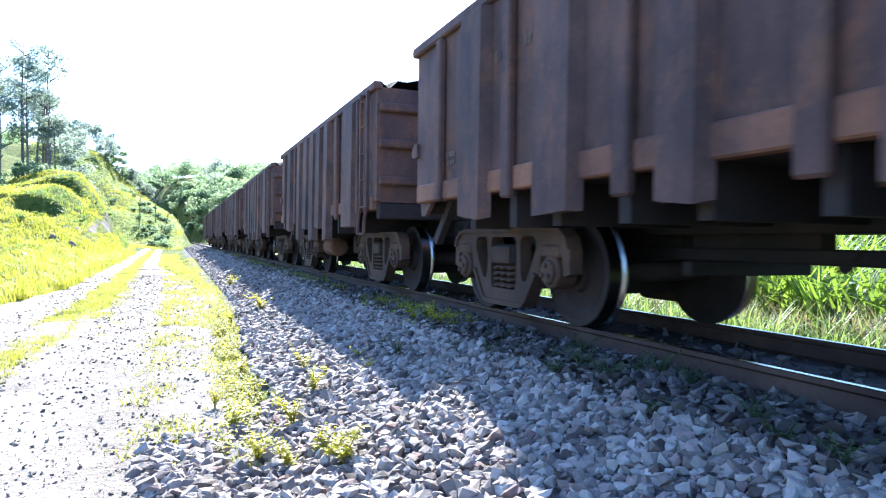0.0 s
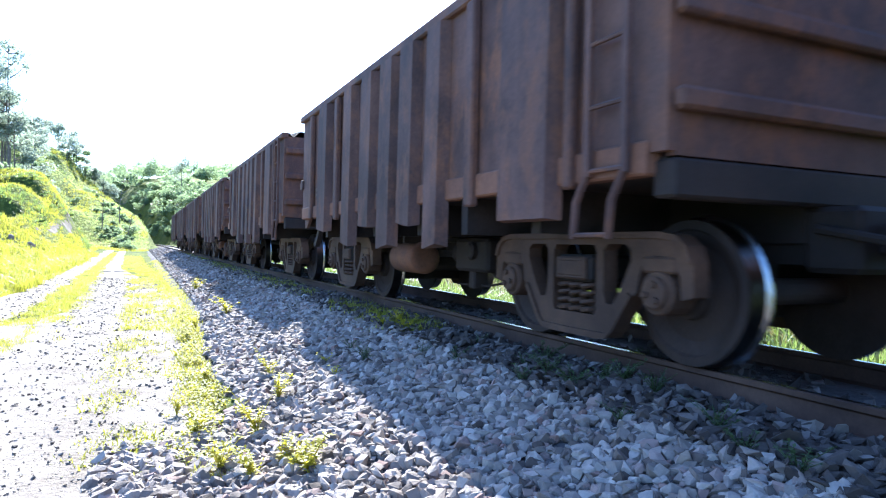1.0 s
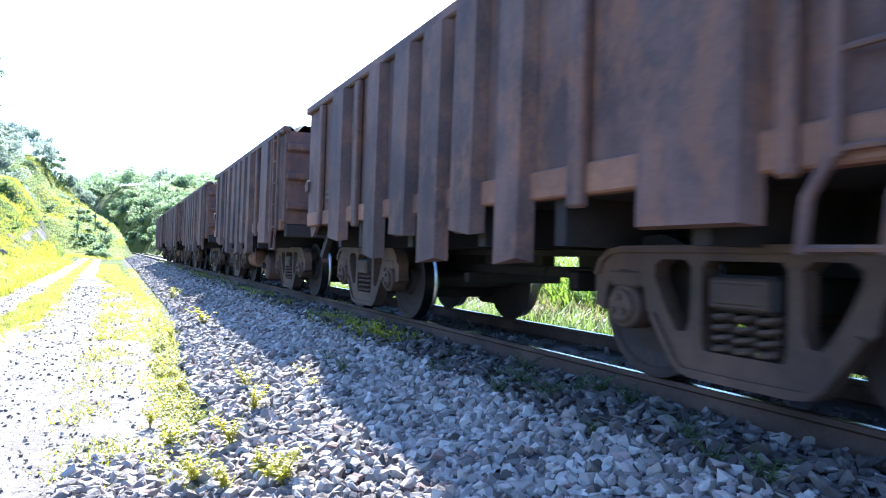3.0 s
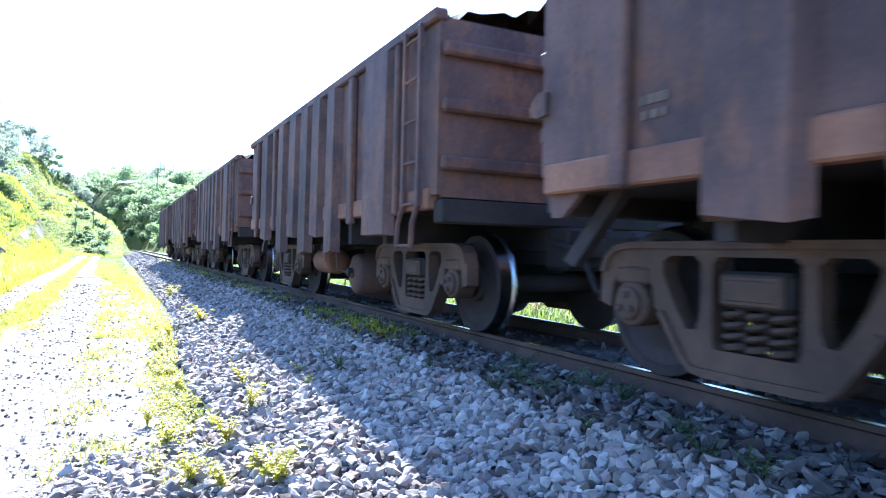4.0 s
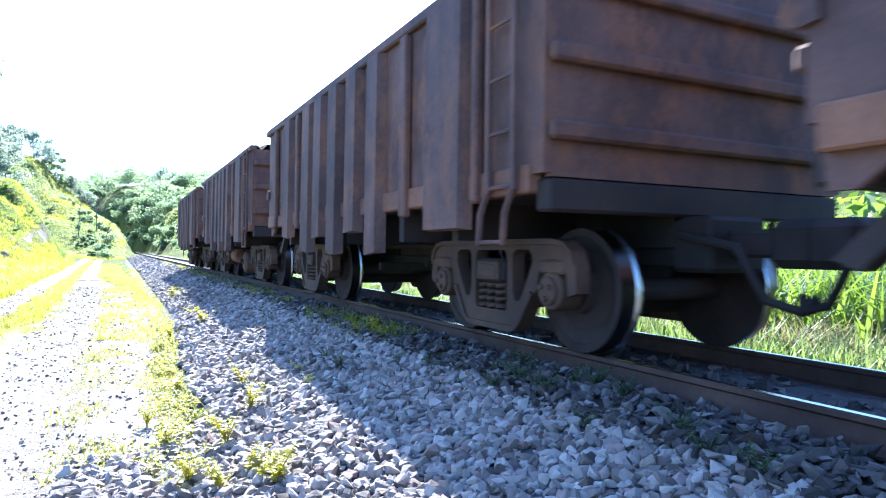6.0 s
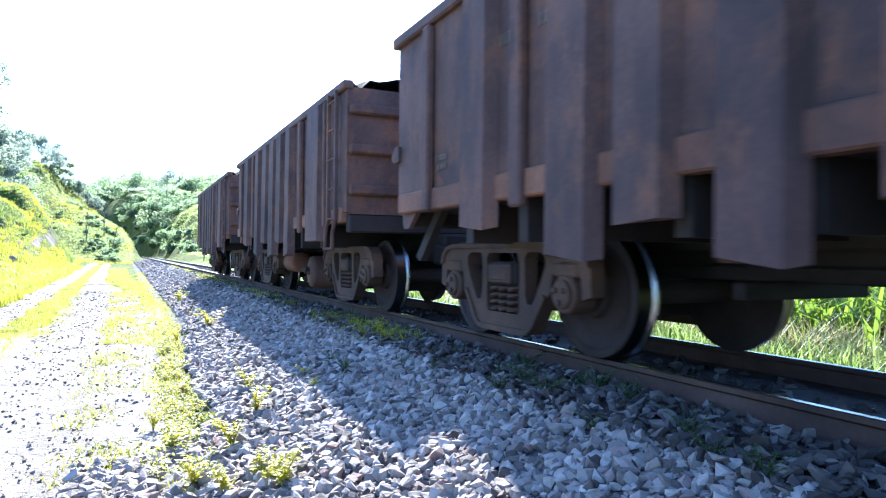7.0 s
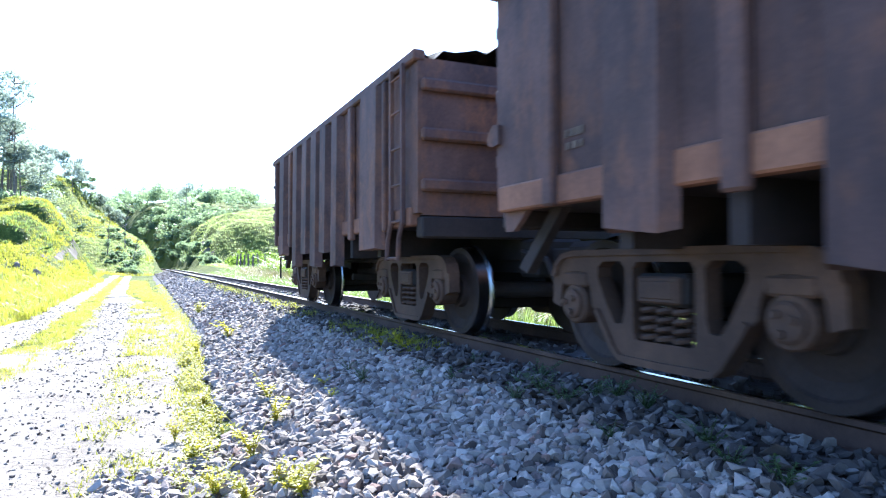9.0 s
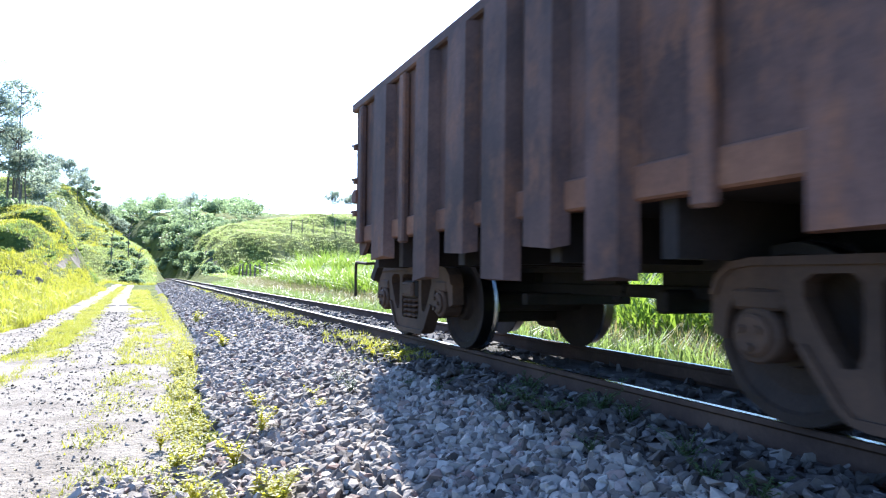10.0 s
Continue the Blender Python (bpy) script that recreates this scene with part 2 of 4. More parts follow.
# ---- the lie of the land ----
RAIL_A, RAIL_B = 2.895, 4.20
MID = (RAIL_A + RAIL_B) / 2


def track_off(y):
    return -0.0016 * np.clip(y - 105, 0, 90) ** 2 - np.clip(y - 195, 0, 400) * 0.28


def path_off(y):
    return -0.014 * np.clip(y - 16, 0, None)


def smooth01(a, b, v):
    s = np.clip((v - a) / (b - a), 0, 1)
    return s * s * (3 - 2 * s)


def lumps(x, y, s):
    return np.sin(x * s + 1.3) * np.cos(y * s * 0.9 + 0.4) + 0.5 * np.sin(x * s * 2.3 + y * s * 1.7 + 2.0)


def hollows(x, y):
    """Depth of the scooped banks in the knoll's flank: gentle in front, steep behind."""
    z = 0.0
    for px, py, rx, run, d in ((-9.3, 55.5, 1.5, 5.0, 1.7), (-10.2, 66.5, 2.3, 4.5, 1.35), (-13.6, 58.5, 1.8, 4.0, 1.0), (-15.0, 50.0, 3.0, 4.0, 0.8)):
        yy = y + 0.25 * (x - px) + 0.3 * np.sin(x * 1.9)
        z = z + d * np.exp(-((x - px) / rx) ** 4) * smooth01(py - run, py, yy) * (1 - smooth01(py, py + 0.9, yy))
    return z


def height(x, y):
    """Ground height; 0 is the top of the rails."""
    x, y = np.asarray(x, float), np.asarray(y, float)
    u = x - track_off(y)
    bed = np.interp(u, [-3, 0.3, 0.6, 1.1, 1.7, 2.05, 2.4, 4.5, 5.0, 6.1, 8.1], [-0.66, -0.66, -0.61, -0.51, -0.38, -0.27, -0.19, -0.19, -0.30, -0.46, -0.42])
    z = bed + 0.012 * lumps(x, y, 2.1)
    away = smooth01(1.9, 6.0, -u) * smooth01(4, 30, y + 10)
    z = z + away * (0.25 + 0.10 * lumps(x, y, 0.35) + 0.02 * np.clip(-x - 4, 0, 60))
    # knoll beside the path, cut steeply towards the line
    side = np.interp(x + 0.12 * np.sin(y * 0.9) + 6.0 * smooth01(71, 88, y), [-26, -14.7, -10.8, -9.2, -8.3, -7.1, -5.9, -4.9, -4.2], [0.62, 0.74, 0.94, 1.0, 0.95, 0.70, 0.42, 0.17, 0.0])
    rise = np.interp(y, [36, 46, 54, 60, 66, 69, 73, 82, 96, 112], [0, 1.4, 3.0, 4.6, 5.9, 6.7, 7.1, 7.3, 6.8, 4.0])
    z = z + side * rise * (1 + 0.03 * lumps(x, y, 0.6)) + 0.30 * smooth01(3, 12, -x) * smooth01(30, 48, y) * (1 + lumps(x, y, 0.3))
    z = z - hollows(x, y)
    # mound on the other side of the cutting: a steep face, then an easy slope to the crest
    flank = np.interp(u + 0.25 * np.sin(y * 0.5), [6.0, 7.6, 10.4, 13.0], [0.0, 0.25, 0.8, 1.0])
    face = 6.4 * smooth01(92.0, 106.5, y + 0.9 * np.sin(x * 0.45) + 0.5 * np.sin(x * 1.3)) + 5.4 * smooth01(102, 128, y) * (0.45 + 0.55 * smooth01(10, 32, u))
    z = z + flank * face * (1 + 0.035 * lumps(x, y, 0.45)) + 0.014 * np.clip(y - 10, 0, 75) * smooth01(2.6, 4.5, u - 2.4) + 2.5 * smooth01(18, 60, u) * (1 - smooth01(60, 90, y))
    # slope behind the knoll and the far hills closing the valley
    hill = np.interp(-u, [-2.2, -1.5, -0.9, 3.0, 8.0, 13.0, 30.0], [0.0, 4.2, 6.3, 9.2, 12.0, 13.6, 14.6])
    z = z + hill * (0.40 * smooth01(90, 114, y) + 0.60 * smooth01(104, 152, y)) * (1 - 0.30 * smooth01(156, 190, y)) * (1 + 0.07 * lumps(x, y, 0.16))
    far = smooth01(128, 225, y) * (7.6 + 1.5 * lumps(x, y, 0.022)) * smooth01(2, 20, np.abs(u - 1)) + smooth01(175, 260, y) * 2
    left = smooth01(20, 110, -x) * smooth01(70, 190, y) * 13 + smooth01(60, 300, -x) * 14
    right = smooth01(45, 200, x) * 16
    return z + far + left + right + smooth01(300, 900, np.hypot(x, y)) * 16


def steps(*runs):
    out = []
    for a, b, d in runs:
        out += list(np.arange(a, b, d))
    return np.array(out + [runs[-1][1]])


def sheet(name, xs, ys, hf, material):
    X, Y = np.meshgrid(xs, ys)
    V = np.stack([X, Y, hf(X, Y)], -1).reshape(-1, 3)
    w = len(xs)
    i = (np.arange(len(ys) - 1)[:, None] * w + np.arange(w - 1)[None]).ravel()
    F = np.stack([i, i + 1, i + w + 1, i + w], -1)
    return new(name, mesh_np(name, V, F, material, True))


ground = sheet("ground", steps((-900, -200, 70), (-200, -60, 10), (-60, -18, 1.6), (-18, 16, 0.35), (16, 60, 1.5), (60, 200, 10), (200, 900, 70)),
               steps((-500, -40, 60), (-40, -4, 4), (-4, 40, 0.6), (40, 48, 1.0), (48, 75, 0.35), (75, 95, 1.0), (95, 106, 0.5), (106, 140, 1.5), (140, 320, 6), (320, 1500, 80)), height, M["ground"])
tagged(ground, "rolling green pasture with grass and low hills", "ground", kind="structure")


def ribbon(name, left, right, ys, across, lift, material, edge=0.0, seed=1):
    """A strip draped on the ground between two lines x = left(y) and x = right(y)."""
    rng = np.random.default_rng(seed)
    ys = np.asarray(ys)
    l, r = left(ys) + rng.normal(0, edge, len(ys)), right(ys) + rng.normal(0, edge, len(ys))
    s = np.linspace(0, 1, across)
    X = l[:, None] * (1 - s) + r[:, None] * s
    Y = np.repeat(ys[:, None], across, 1)
    Z = height(X, Y) + lift
    Z[:, 0] -= lift + 0.03
    Z[:, -1] -= lift + 0.03
    V = np.stack([X, Y, Z], -1).reshape(-1, 3)
    i = (np.arange(len(ys) - 1)[:, None] * across + np.arange(across - 1)[None]).ravel()
    F = np.stack([i, i + 1, i + across + 1, i + across], -1)
    return new(name, mesh_np(name, V, F, material, True))


YS = steps((-12, 30, 0.35), (30, 94, 1.2))
tagged(ribbon("dirt_road", lambda y: path_off(y) - 1.3 - 1.4 * smooth01(14.0, 9.0, y), lambda y: path_off(y) + 0.66 + 0.03 * np.clip(y - 8, 0, 8) - 1.45 * smooth01(14, 36, y), YS, 20, 0.03, M["dirt"], 0.06), "pale dusty dirt track worn by wheels", "road", kind="structure")
tagged(ribbon("dirt_road", lambda y: path_off(y) - 2.62 - 0.6 * smooth01(20, 12, y), lambda y: path_off(y) - 1.78 + 0.6 * smooth01(8.5, 6.5, y), YS, 8, 0.034, M["dirt"], 0.07, 2), "pale dusty wheel rut through the grass", "road", kind="structure")
tagged(ribbon("ballast_bed", lambda y: track_off(y) + 0.55 + 1.75 * smooth01(80, 96, y), lambda y: track_off(y) + 5.2, steps((-12, 30, 0.5), (30, 150, 3)), 24, 0.025, M["bed"], 0.05, 3),
       "bed of crushed grey stone under the track", "ballast", kind="structure")


# strip beside the rail with the train's shade put into its colour
tagged(ribbon("oily_earth", lambda y: track_off(y) + 2.12, lambda y: track_off(y) + 2.86, steps((-12, 30, 0.4), (30, 110, 3)), 6, 0.05, M["oily"], 0.06, 5),
       "brown earth beside the rail, darkened for the train's shade", "earth", kind="structure")


tagged(ribbon("bare_earth", lambda y: -6.15 - 0.2 * np.sin(y * 1.1) - 0.25 * np.sin(y * 0.37), lambda y: -5.8 + 0.2 * np.sin(y * 0.8) - 0.2 * np.sin(y * 0.37), steps((52, 75, 0.5)), 9, 0.06, M["cut"], 0.10, 8),
       "strip of bare earth along the knoll's cut edge", "earth", kind="structure")
tagged(ribbon("bare_earth", lambda y: track_off(y) + 7.4 + 0.3 * np.sin(y * 1.3), lambda y: track_off(y) + 9.0 + 0.4 * np.sin(y * 0.9), steps((97, 116, 0.5)), 7, 0.06, M["cut"], 0.15, 9),
       "eroded bare earth on the end of the mound", "earth", kind="structure")


# ---- the track ----
def rail(parent, x, drop):
    prof = [(-0.065, -0.16), (0.065, -0.16), (0.065, -0.148), (0.012, -0.135), (0.01, -0.045), (0.034, -0.03), (0.034, -0.004), (0.02, 0.0), (-0.02, 0.0), (-0.034, -0.004), (-0.034, -0.03), (-0.01, -0.045), (-0.012, -0.135), (-0.065, -0.148)]
    ys = steps((-15, 65, 8), (65, 240, 3))
    V = np.array([[(x + track_off(y) + px, y, pz - drop) for px, pz in prof] for y in ys]).reshape(-1, 3)
    n = len(prof)
    F = [(j * n + i, j * n + (i + 1) % n, (j + 1) * n + (i + 1) % n, (j + 1) * n + i) for j in range(len(ys) - 1) for i in range(n)]
    me = mesh_np("rail", V, F, M["railside"])
    me.materials.append(M["bright"])
    me.polygons.foreach_set("material_index", np.array([1 if f % n == 7 else 0 for f in range(len(F))], np.int32))
    ob = new("rail", me)
    ob.parent = parent
    return tagged(ob, "rust-brown steel rail with a polished top")


track = tagged(new("railway_track"), "single line of rusty rails on half-buried timber sleepers", "railway track", kind="structure")
for rx, drop in ((RAIL_A, 0.0), (RAIL_B, 0.02)):     # far rail lowered to fit the camera's view
    rail(track, rx, drop)
bm = bmesh.new()
box(bm, -1.15, 1.15, -0.11, 0.11, -0.30, -0.182, 0.012)
sleeper = part("sleeper", bm, M["wood"], track)
for i in range(1, 150):
    y = -8 + i * 0.62
    s = sleeper.copy()
    scene.collection.objects.link(s)
    s.matrix_basis = pose(MID + float(track_off(y)), y, 0.0)
sleeper.matrix_basis = pose(MID, -8, 0)

# ---- the wagons ----
HALF = 1.3475
R_WHEEL = 0.425


def spring(bm, y, x, z0, z1, r=0.058, turns=5):
    n = turns * 10
    tube(bm, [(x + r * math.cos(2 * math.pi * i / 10), y + r * math.sin(2 * math.pi * i / 10), z0 + (z1 - z0) * i / n) for i in range(n + 1)], 0.016, 5)


def casting(bm, outline, holes, x0, x1):
    """A cast plate in the y-z plane with openings right through it."""
    loops = []
    for loop in [outline] + holes:
        vs = [bm.verts.new((x0, y, z)) for y, z in loop]
        loops += [bm.edges.new((vs[i], vs[(i + 1) % len(vs)])) for i in range(len(vs))]
    flat = [g for g in bmesh.ops.triangle_fill(bm, edges=loops, use_beauty=True)["geom"] if isinstance(g, bmesh.types.BMFace)]
    out = bmesh.ops.extrude_face_region(bm, geom=flat)["geom"]
    for g in out:
        if isinstance(g, bmesh.types.BMVert):
            g.co.x = x1
    return bm


HALF_FRAME = [(0.30, 0.775), (0.80, 0.772), (0.93, 0.752), (1.01, 0.69), (1.045, 0.60), (1.05, 0.42), (0.965, 0.395), (0.95, 0.52), (0.91, 0.60), (0.84, 0.635), (0.74, 0.635),
              (0.67, 0.60), (0.635, 0.52), (0.62, 0.42), (0.58, 0.39), (0.50, 0.29), (0.42, 0.165), (0.36, 0.115), (0.28, 0.10)]
WINDOW = [(0.305, 0.66), (0.35, 0.70), (0.51, 0.698), (0.56, 0.665), (0.562, 0.60), (0.46, 0.41), (0.395, 0.325), (0.335, 0.33), (0.31, 0.40)]
POCKET = [(-0.215, 0.245), (0.215, 0.245), (0.235, 0.28), (0.235, 0.66), (0.205, 0.695), (-0.205, 0.695), (-0.235, 0.66), (-0.235, 0.28)]


def make_bogie(wagon, y):
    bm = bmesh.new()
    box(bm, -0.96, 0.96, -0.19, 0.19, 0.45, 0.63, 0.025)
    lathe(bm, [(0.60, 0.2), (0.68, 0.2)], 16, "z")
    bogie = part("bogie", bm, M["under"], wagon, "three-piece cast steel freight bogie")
    bogie.location = (0, y, 0)
    for side in (-1, 1):
        xa, xb = side * 0.8375, side * 0.9475
        bm = bmesh.new()
        outline = HALF_FRAME + [(-v, w) for v, w in HALF_FRAME[::-1]]
        casting(bm, outline, [WINDOW, [(-v, w) for v, w in WINDOW[::-1]], POCKET], xa, xb)
        # flanges that stand proud along the top, the bottom and the slanting members
        lip = side * 0.9675
        for m in (-1, 1):
            f = lambda pts: [(m * p, r) for p, r in pts]
            prism(bm, f([(0.0, 0.735), (0.0, 0.775), (0.80, 0.772), (0.93, 0.752), (1.01, 0.69), (1.045, 0.60), (1.01, 0.60), (0.975, 0.675), (0.91, 0.72), (0.80, 0.735)]), xb - side * 0.004, lip)
            prism(bm, f([(0.0, 0.10), (0.28, 0.10), (0.36, 0.115), (0.42, 0.165), (0.58, 0.39), (0.55, 0.41), (0.395, 0.19), (0.345, 0.145), (0.0, 0.14)]), xb - side * 0.004, lip)
        part("side_frame", bm, M["bogie"], bogie, "dusty brown cast side frame")
        bm = bmesh.new()
        for sy in (-0.125, 0.0, 0.125):
            spring(bm, sy, side * 0.905, 0.245, 0.45, 0.05, 4)
        part("spring_nest", bm, M["bogie"], bogie, "coil springs between bolster and frame")
        bm = bmesh.new()
        box(bm, *sorted((side * 0.955, side * 0.985)), -0.165, 0.165, 0.465, 0.615, 0.012)
        box(bm, *sorted((side * 0.98, side * 0.992)), -0.13, 0.13, 0.49, 0.59, 0.006)
        part("bolster_end", bm, M["bogie"], bogie, "boxed cast bolster end above the springs")
        for wy in (-0.79, 0.79):
            bm = bmesh.new()
            box(bm, *sorted((side * 0.80, side * 0.96)), wy - 0.13, wy + 0.13, 0.535, 0.632, 0.015)
            lathe(bm, [(side * v, r) for v, r in ((0.79, 0.13), (0.95, 0.13), (0.965, 0.118))], 20, "x", (0, wy, R_WHEEL))
            part("axle_box", bm, M["bogie"], bogie, "dusty bearing adapter under the pedestal")
    for by in (-0.36, 0.36):
        bm = bmesh.new()
        box(bm, -0.66, 0.66, by - 0.05, by + 0.05, 0.21, 0.33, 0.015)
        box(bm, -0.10, 0.10, by - 0.04, by + 0.04, 0.30, 0.50, 0.01)
        for side in (-1, 1):
            box(bm, *sorted((side * 0.58, side * 0.68)), *sorted((by, by + math.copysign(0.05, by))), 0.26, 0.52, 0.015)
        part("brake_beam", bm, M["under"], bogie, "dark brake beam with its shoes")
    for wy in (-0.79, 0.79):
        bm = bmesh.new()
        lathe(bm, [(-0.84, 0.075), (-0.57, 0.085), (0.57, 0.085), (0.84, 0.075)], 16)
        for side in (-1, 1):
            lathe(bm, [(side * (v + 0.1175), r) for v, r in ((0.46, 0.30), (0.455, 0.450), (0.475, 0.453), (0.492, 0.429), (0.60, 0.420), (0.605, 0.37), (0.585, 0.355), (0.555, 0.28), (0.57, 0.16), (0.62, 0.15), (0.625, 0.10))], 40)
            # bearing end cap with its three bolts turns with the axle
            lathe(bm, [(side * v, r) for v, r in ((0.95, 0.095), (0.985, 0.095), (0.995, 0.08))], 18)
            for k in range(3):
                a = 2.094 * k + wy
                lathe(bm, [(side * 0.99, 0.02), (side * 1.015, 0.02)], 6, "x", (0, 0.052 * math.cos(a), 0.052 * math.sin(a)))
        ws = part("wheelset", bm, M["wheel"], bogie, "steel wheel pair with worn bright treads")
        me = ws.data
        me.materials.append(M["tread"])
        me.materials.append(M["bright"])
        me.materials.append(M["bogie"])
        for p in me.polygons:
            r, v = math.hypot(p.center.y, p.center.z), abs(p.center.x)
            if r > 0.40 and v < 0.7205:
                p.material_index = 2 if v < 0.612 and r > 0.425 else 1
            elif v > 0.93:
                p.material_index = 3
        ws.location = (0, wy, R_WHEEL)
    return bogie


POSTS = [(-0.42, 0.24, 0.83), (1.14, 1.51, 0.66), (1.73, 2.14, 0.85), (2.27, 2.70, 0.65), (2.88, 3.31, 0.85), (3.58, 3.98, 0.66), (4.67, 5.16, 0.84)]
THIN = [(0.63, 0.76, 0.96), (4.27, 4.40, 0.97), (5.60, 5.71, 1.02), (-0.58, -0.50, 1.0)]
POSTS_SHORT = [(-0.42, 0.24, 0.83), (1.30, 1.64, 0.85), (2.39, 2.75, 0.85), (3.43, 3.94, 0.84), (4.67, 5.16, 0.84)]
THIN_SHORT = THIN + [(1.80, 1.95, 0.90), (2.94, 3.09, 0.90)]
POSTS_NARROW = [(-0.42, 0.24, 0.83), (1.20, 1.58, 0.66), (1.82, 2.22, 0.86), (2.46, 2.86, 0.65), (3.06, 3.46, 0.84), (3.58, 4.02, 0.66), (4.62, 5.04, 0.86)]
Y0, ZS, ZT = -1.26, 1.14, 2.52


LOOP = (1.91, 2.31)


def make_wagon(tanks, drum=True, loop=False, Y1=6.35, posts=POSTS, thin=THIN, rear=5.23):
    w = tagged(new("gondola_wagon"), "rust-brown open gondola wagon loaded with dark ore", "wagon", "wagons of the train")
    for side in (-1, 1):
        bm = bmesh.new()
        a, b = side * (HALF - 0.05), side * HALF
        box(bm, min(a, b), max(a, b), Y0, Y1, ZS, ZT)
        part("side_wall", bm, M["side"], w, "rust-stained brown side sheet")
        bm = bmesh.new()
        a, b = side * (HALF - 0.08), side * (HALF + 0.028)
        box(bm, min(a, b), max(a, b), Y0 + 0.12, Y1 - 0.05, ZS - 0.11, ZS + 0.06, 0.012)
        part("side_sill", bm, M["sill"], w, "orange rusted bottom sill")
        bm = bmesh.new()
        a, b = side * (HALF - 0.07), side * (HALF + 0.05)
        box(bm, min(a, b), max(a, b), Y0 - 0.02, Y1 + 0.05, ZT - 0.03, ZT + 0.07, 0.015)
        part("top_chord", bm, M["side"], w, "dented top rail")
        for p0, p1, zb in posts:
            bm = bmesh.new()
            d = 0.10
            pts = [(HALF + 0.002, p0 - 0.0), (HALF + d, p0 + 0.045), (HALF + d, p1 - 0.06), (HALF + 0.002, p1)]
            lo = [bm.verts.new((side * x, y, zb + (0.025 * math.sin(17 * p0 + 2.3 * i + side) if i in (1, 2) else 0.0))) for i, (x, y) in enumerate(pts)]
            hi = [bm.verts.new((side * (x if i in (0, 3) else HALF + 0.085), y, ZT - 0.04)) for i, (x, y) in enumerate(pts)]
            bm.faces.new(lo), bm.faces.new(hi[::-1])
            for i in range(4):
                bm.faces.new((lo[i], hi[i], hi[(i + 1) % 4], lo[(i + 1) % 4]))
            part("side_post", bm, M["side"], w)
        for p0, p1, zb in thin:
            bm = bmesh.new()
            a, b = side * (HALF + 0.002), side * (HALF + 0.07)
            box(bm, min(a, b), max(a, b), p0, p1, zb, ZT - 0.04, 0.015)
            part("stake", bm, M["side"], w, "narrow angle-iron stake")
        # ladder at the leading corner
        xo = side * (HALF + 0.055)
        for ly in (-1.03, -0.73):
            bm = bmesh.new()
            box(bm, xo - 0.02, xo + 0.02, ly - 0.022, ly + 0.022, 1.05, ZT, 0.004)
            tube(bm, [(xo, ly, 1.08), (xo, ly + 0.1, 0.92), (xo, ly + 0.12, 0.72)], 0.024, 6)
            part("ladder_rail", bm, M["side"], w, "steel ladder upright")
        for k in range(6):
            bm = bmesh.new()
            z = (0.74, 1.08, 1.42, 1.76, 2.1, 2.42)[k]
            sh = 0.12 if k == 0 else 0
            tube(bm, [(xo, -1.03 + sh, z), (xo, -0.73 + sh, z)], 0.014, 6)
            part("rung", bm, M["side"], w)
        # corner grab irons at the trailing end
        for gz in ((1.38, 1.74, 2.12) if Y1 < 6 else ()):
            bm = bmesh.new()
            tube(bm, [(side * (HALF + 0.0), Y1 - 0.02, gz), (side * (HALF + 0.05), Y1 + 0.03, gz), (side * (HALF - 0.25), Y1 + 0.05, gz), (side * (HALF - 0.3), Y1 + 0.01, gz)], 0.014, 6)
            box(bm, *sorted((side * (HALF - 0.10), side * (HALF + 0.03))), Y1 - 0.02, Y1 + 0.06, gz - 0.045, gz + 0.02, 0.008)
            part("grab_iron", bm, M["side"], w)
        bm = bmesh.new()
        prism(bm, [(Y1 - 0.42, ZS - 0.04), (Y1 - 0.02, ZS - 0.04), (Y1 - 0.06, 0.9), (Y1 - 0.16, 0.9)], side * (HALF - 0.07), side * (HALF - 0.03))
        part("corner_gusset", bm, M["side"], w)
        if Y1 < 6:
            bm = bmesh.new()
            tube(bm, [(side * 1.07, Y1 + 0.45, 0.82), (side * 1.10, Y1 + 0.78, 0.84), (side * 1.10, Y1 + 0.82, 0.8), (side * 1.10, Y1 + 0.82, 0.42)], 0.02, 6)
            tube(bm, [(side * 1.07, Y1 + 0.45, 0.82), (side * 0.1, Y1 + 0.35, 0.86)], 0.016, 6)
            part("uncoupling_lever", bm, M["under"], w, "bent rod lever by the coupler")
        bm = bmesh.new()
        prism(bm, [(Y1 - 0.06, 1.49), (Y1 + 0.02, 1.48), (Y1 + 0.08, 1.50), (Y1 + 0.10, 1.54), (Y1 + 0.07, 1.59), (Y1 + 0.01, 1.63), (Y1 - 0.06, 1.62)], side * (HALF - 0.02), side * (HALF + 0.03))
        part("corner_lug", bm, M["side"], w, "rounded lug plate on the corner")
        bm = bmesh.new()
        prism(bm, [(Y1 - 0.50, 1.04), (Y1 - 0.38, 1.04), (Y1 + 0.02, 0.66), (Y1 - 0.08, 0.62)], side * (HALF - 0.25), side * (HALF - 0.18))
        part("corner_strut", bm, M["under"], w)
    # ends, with ribs
    for ye, out in ((Y0, -1), (Y1, 1)):
        bm = bmesh.new()
        box(bm, -HALF + 0.05, HALF - 0.05, min(ye, ye - out * 0.05), max(ye, ye - out * 0.05), ZS - 0.02, ZT)
        part("end_wall", bm, M["side"], w, "ribbed end sheet in the same brown paint as the sides")
        for rz in (1.33, 1.78, 2.22):
            bm = bmesh.new()
            a, b = ye + out * 0.002, ye + out * 0.075
            box(bm, -HALF + 0.02, HALF - 0.02, min(a, b), max(a, b), rz, rz + 0.11, 0.02)
            part("end_rib", bm, M["side"], w)
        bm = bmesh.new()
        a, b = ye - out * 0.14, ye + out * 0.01
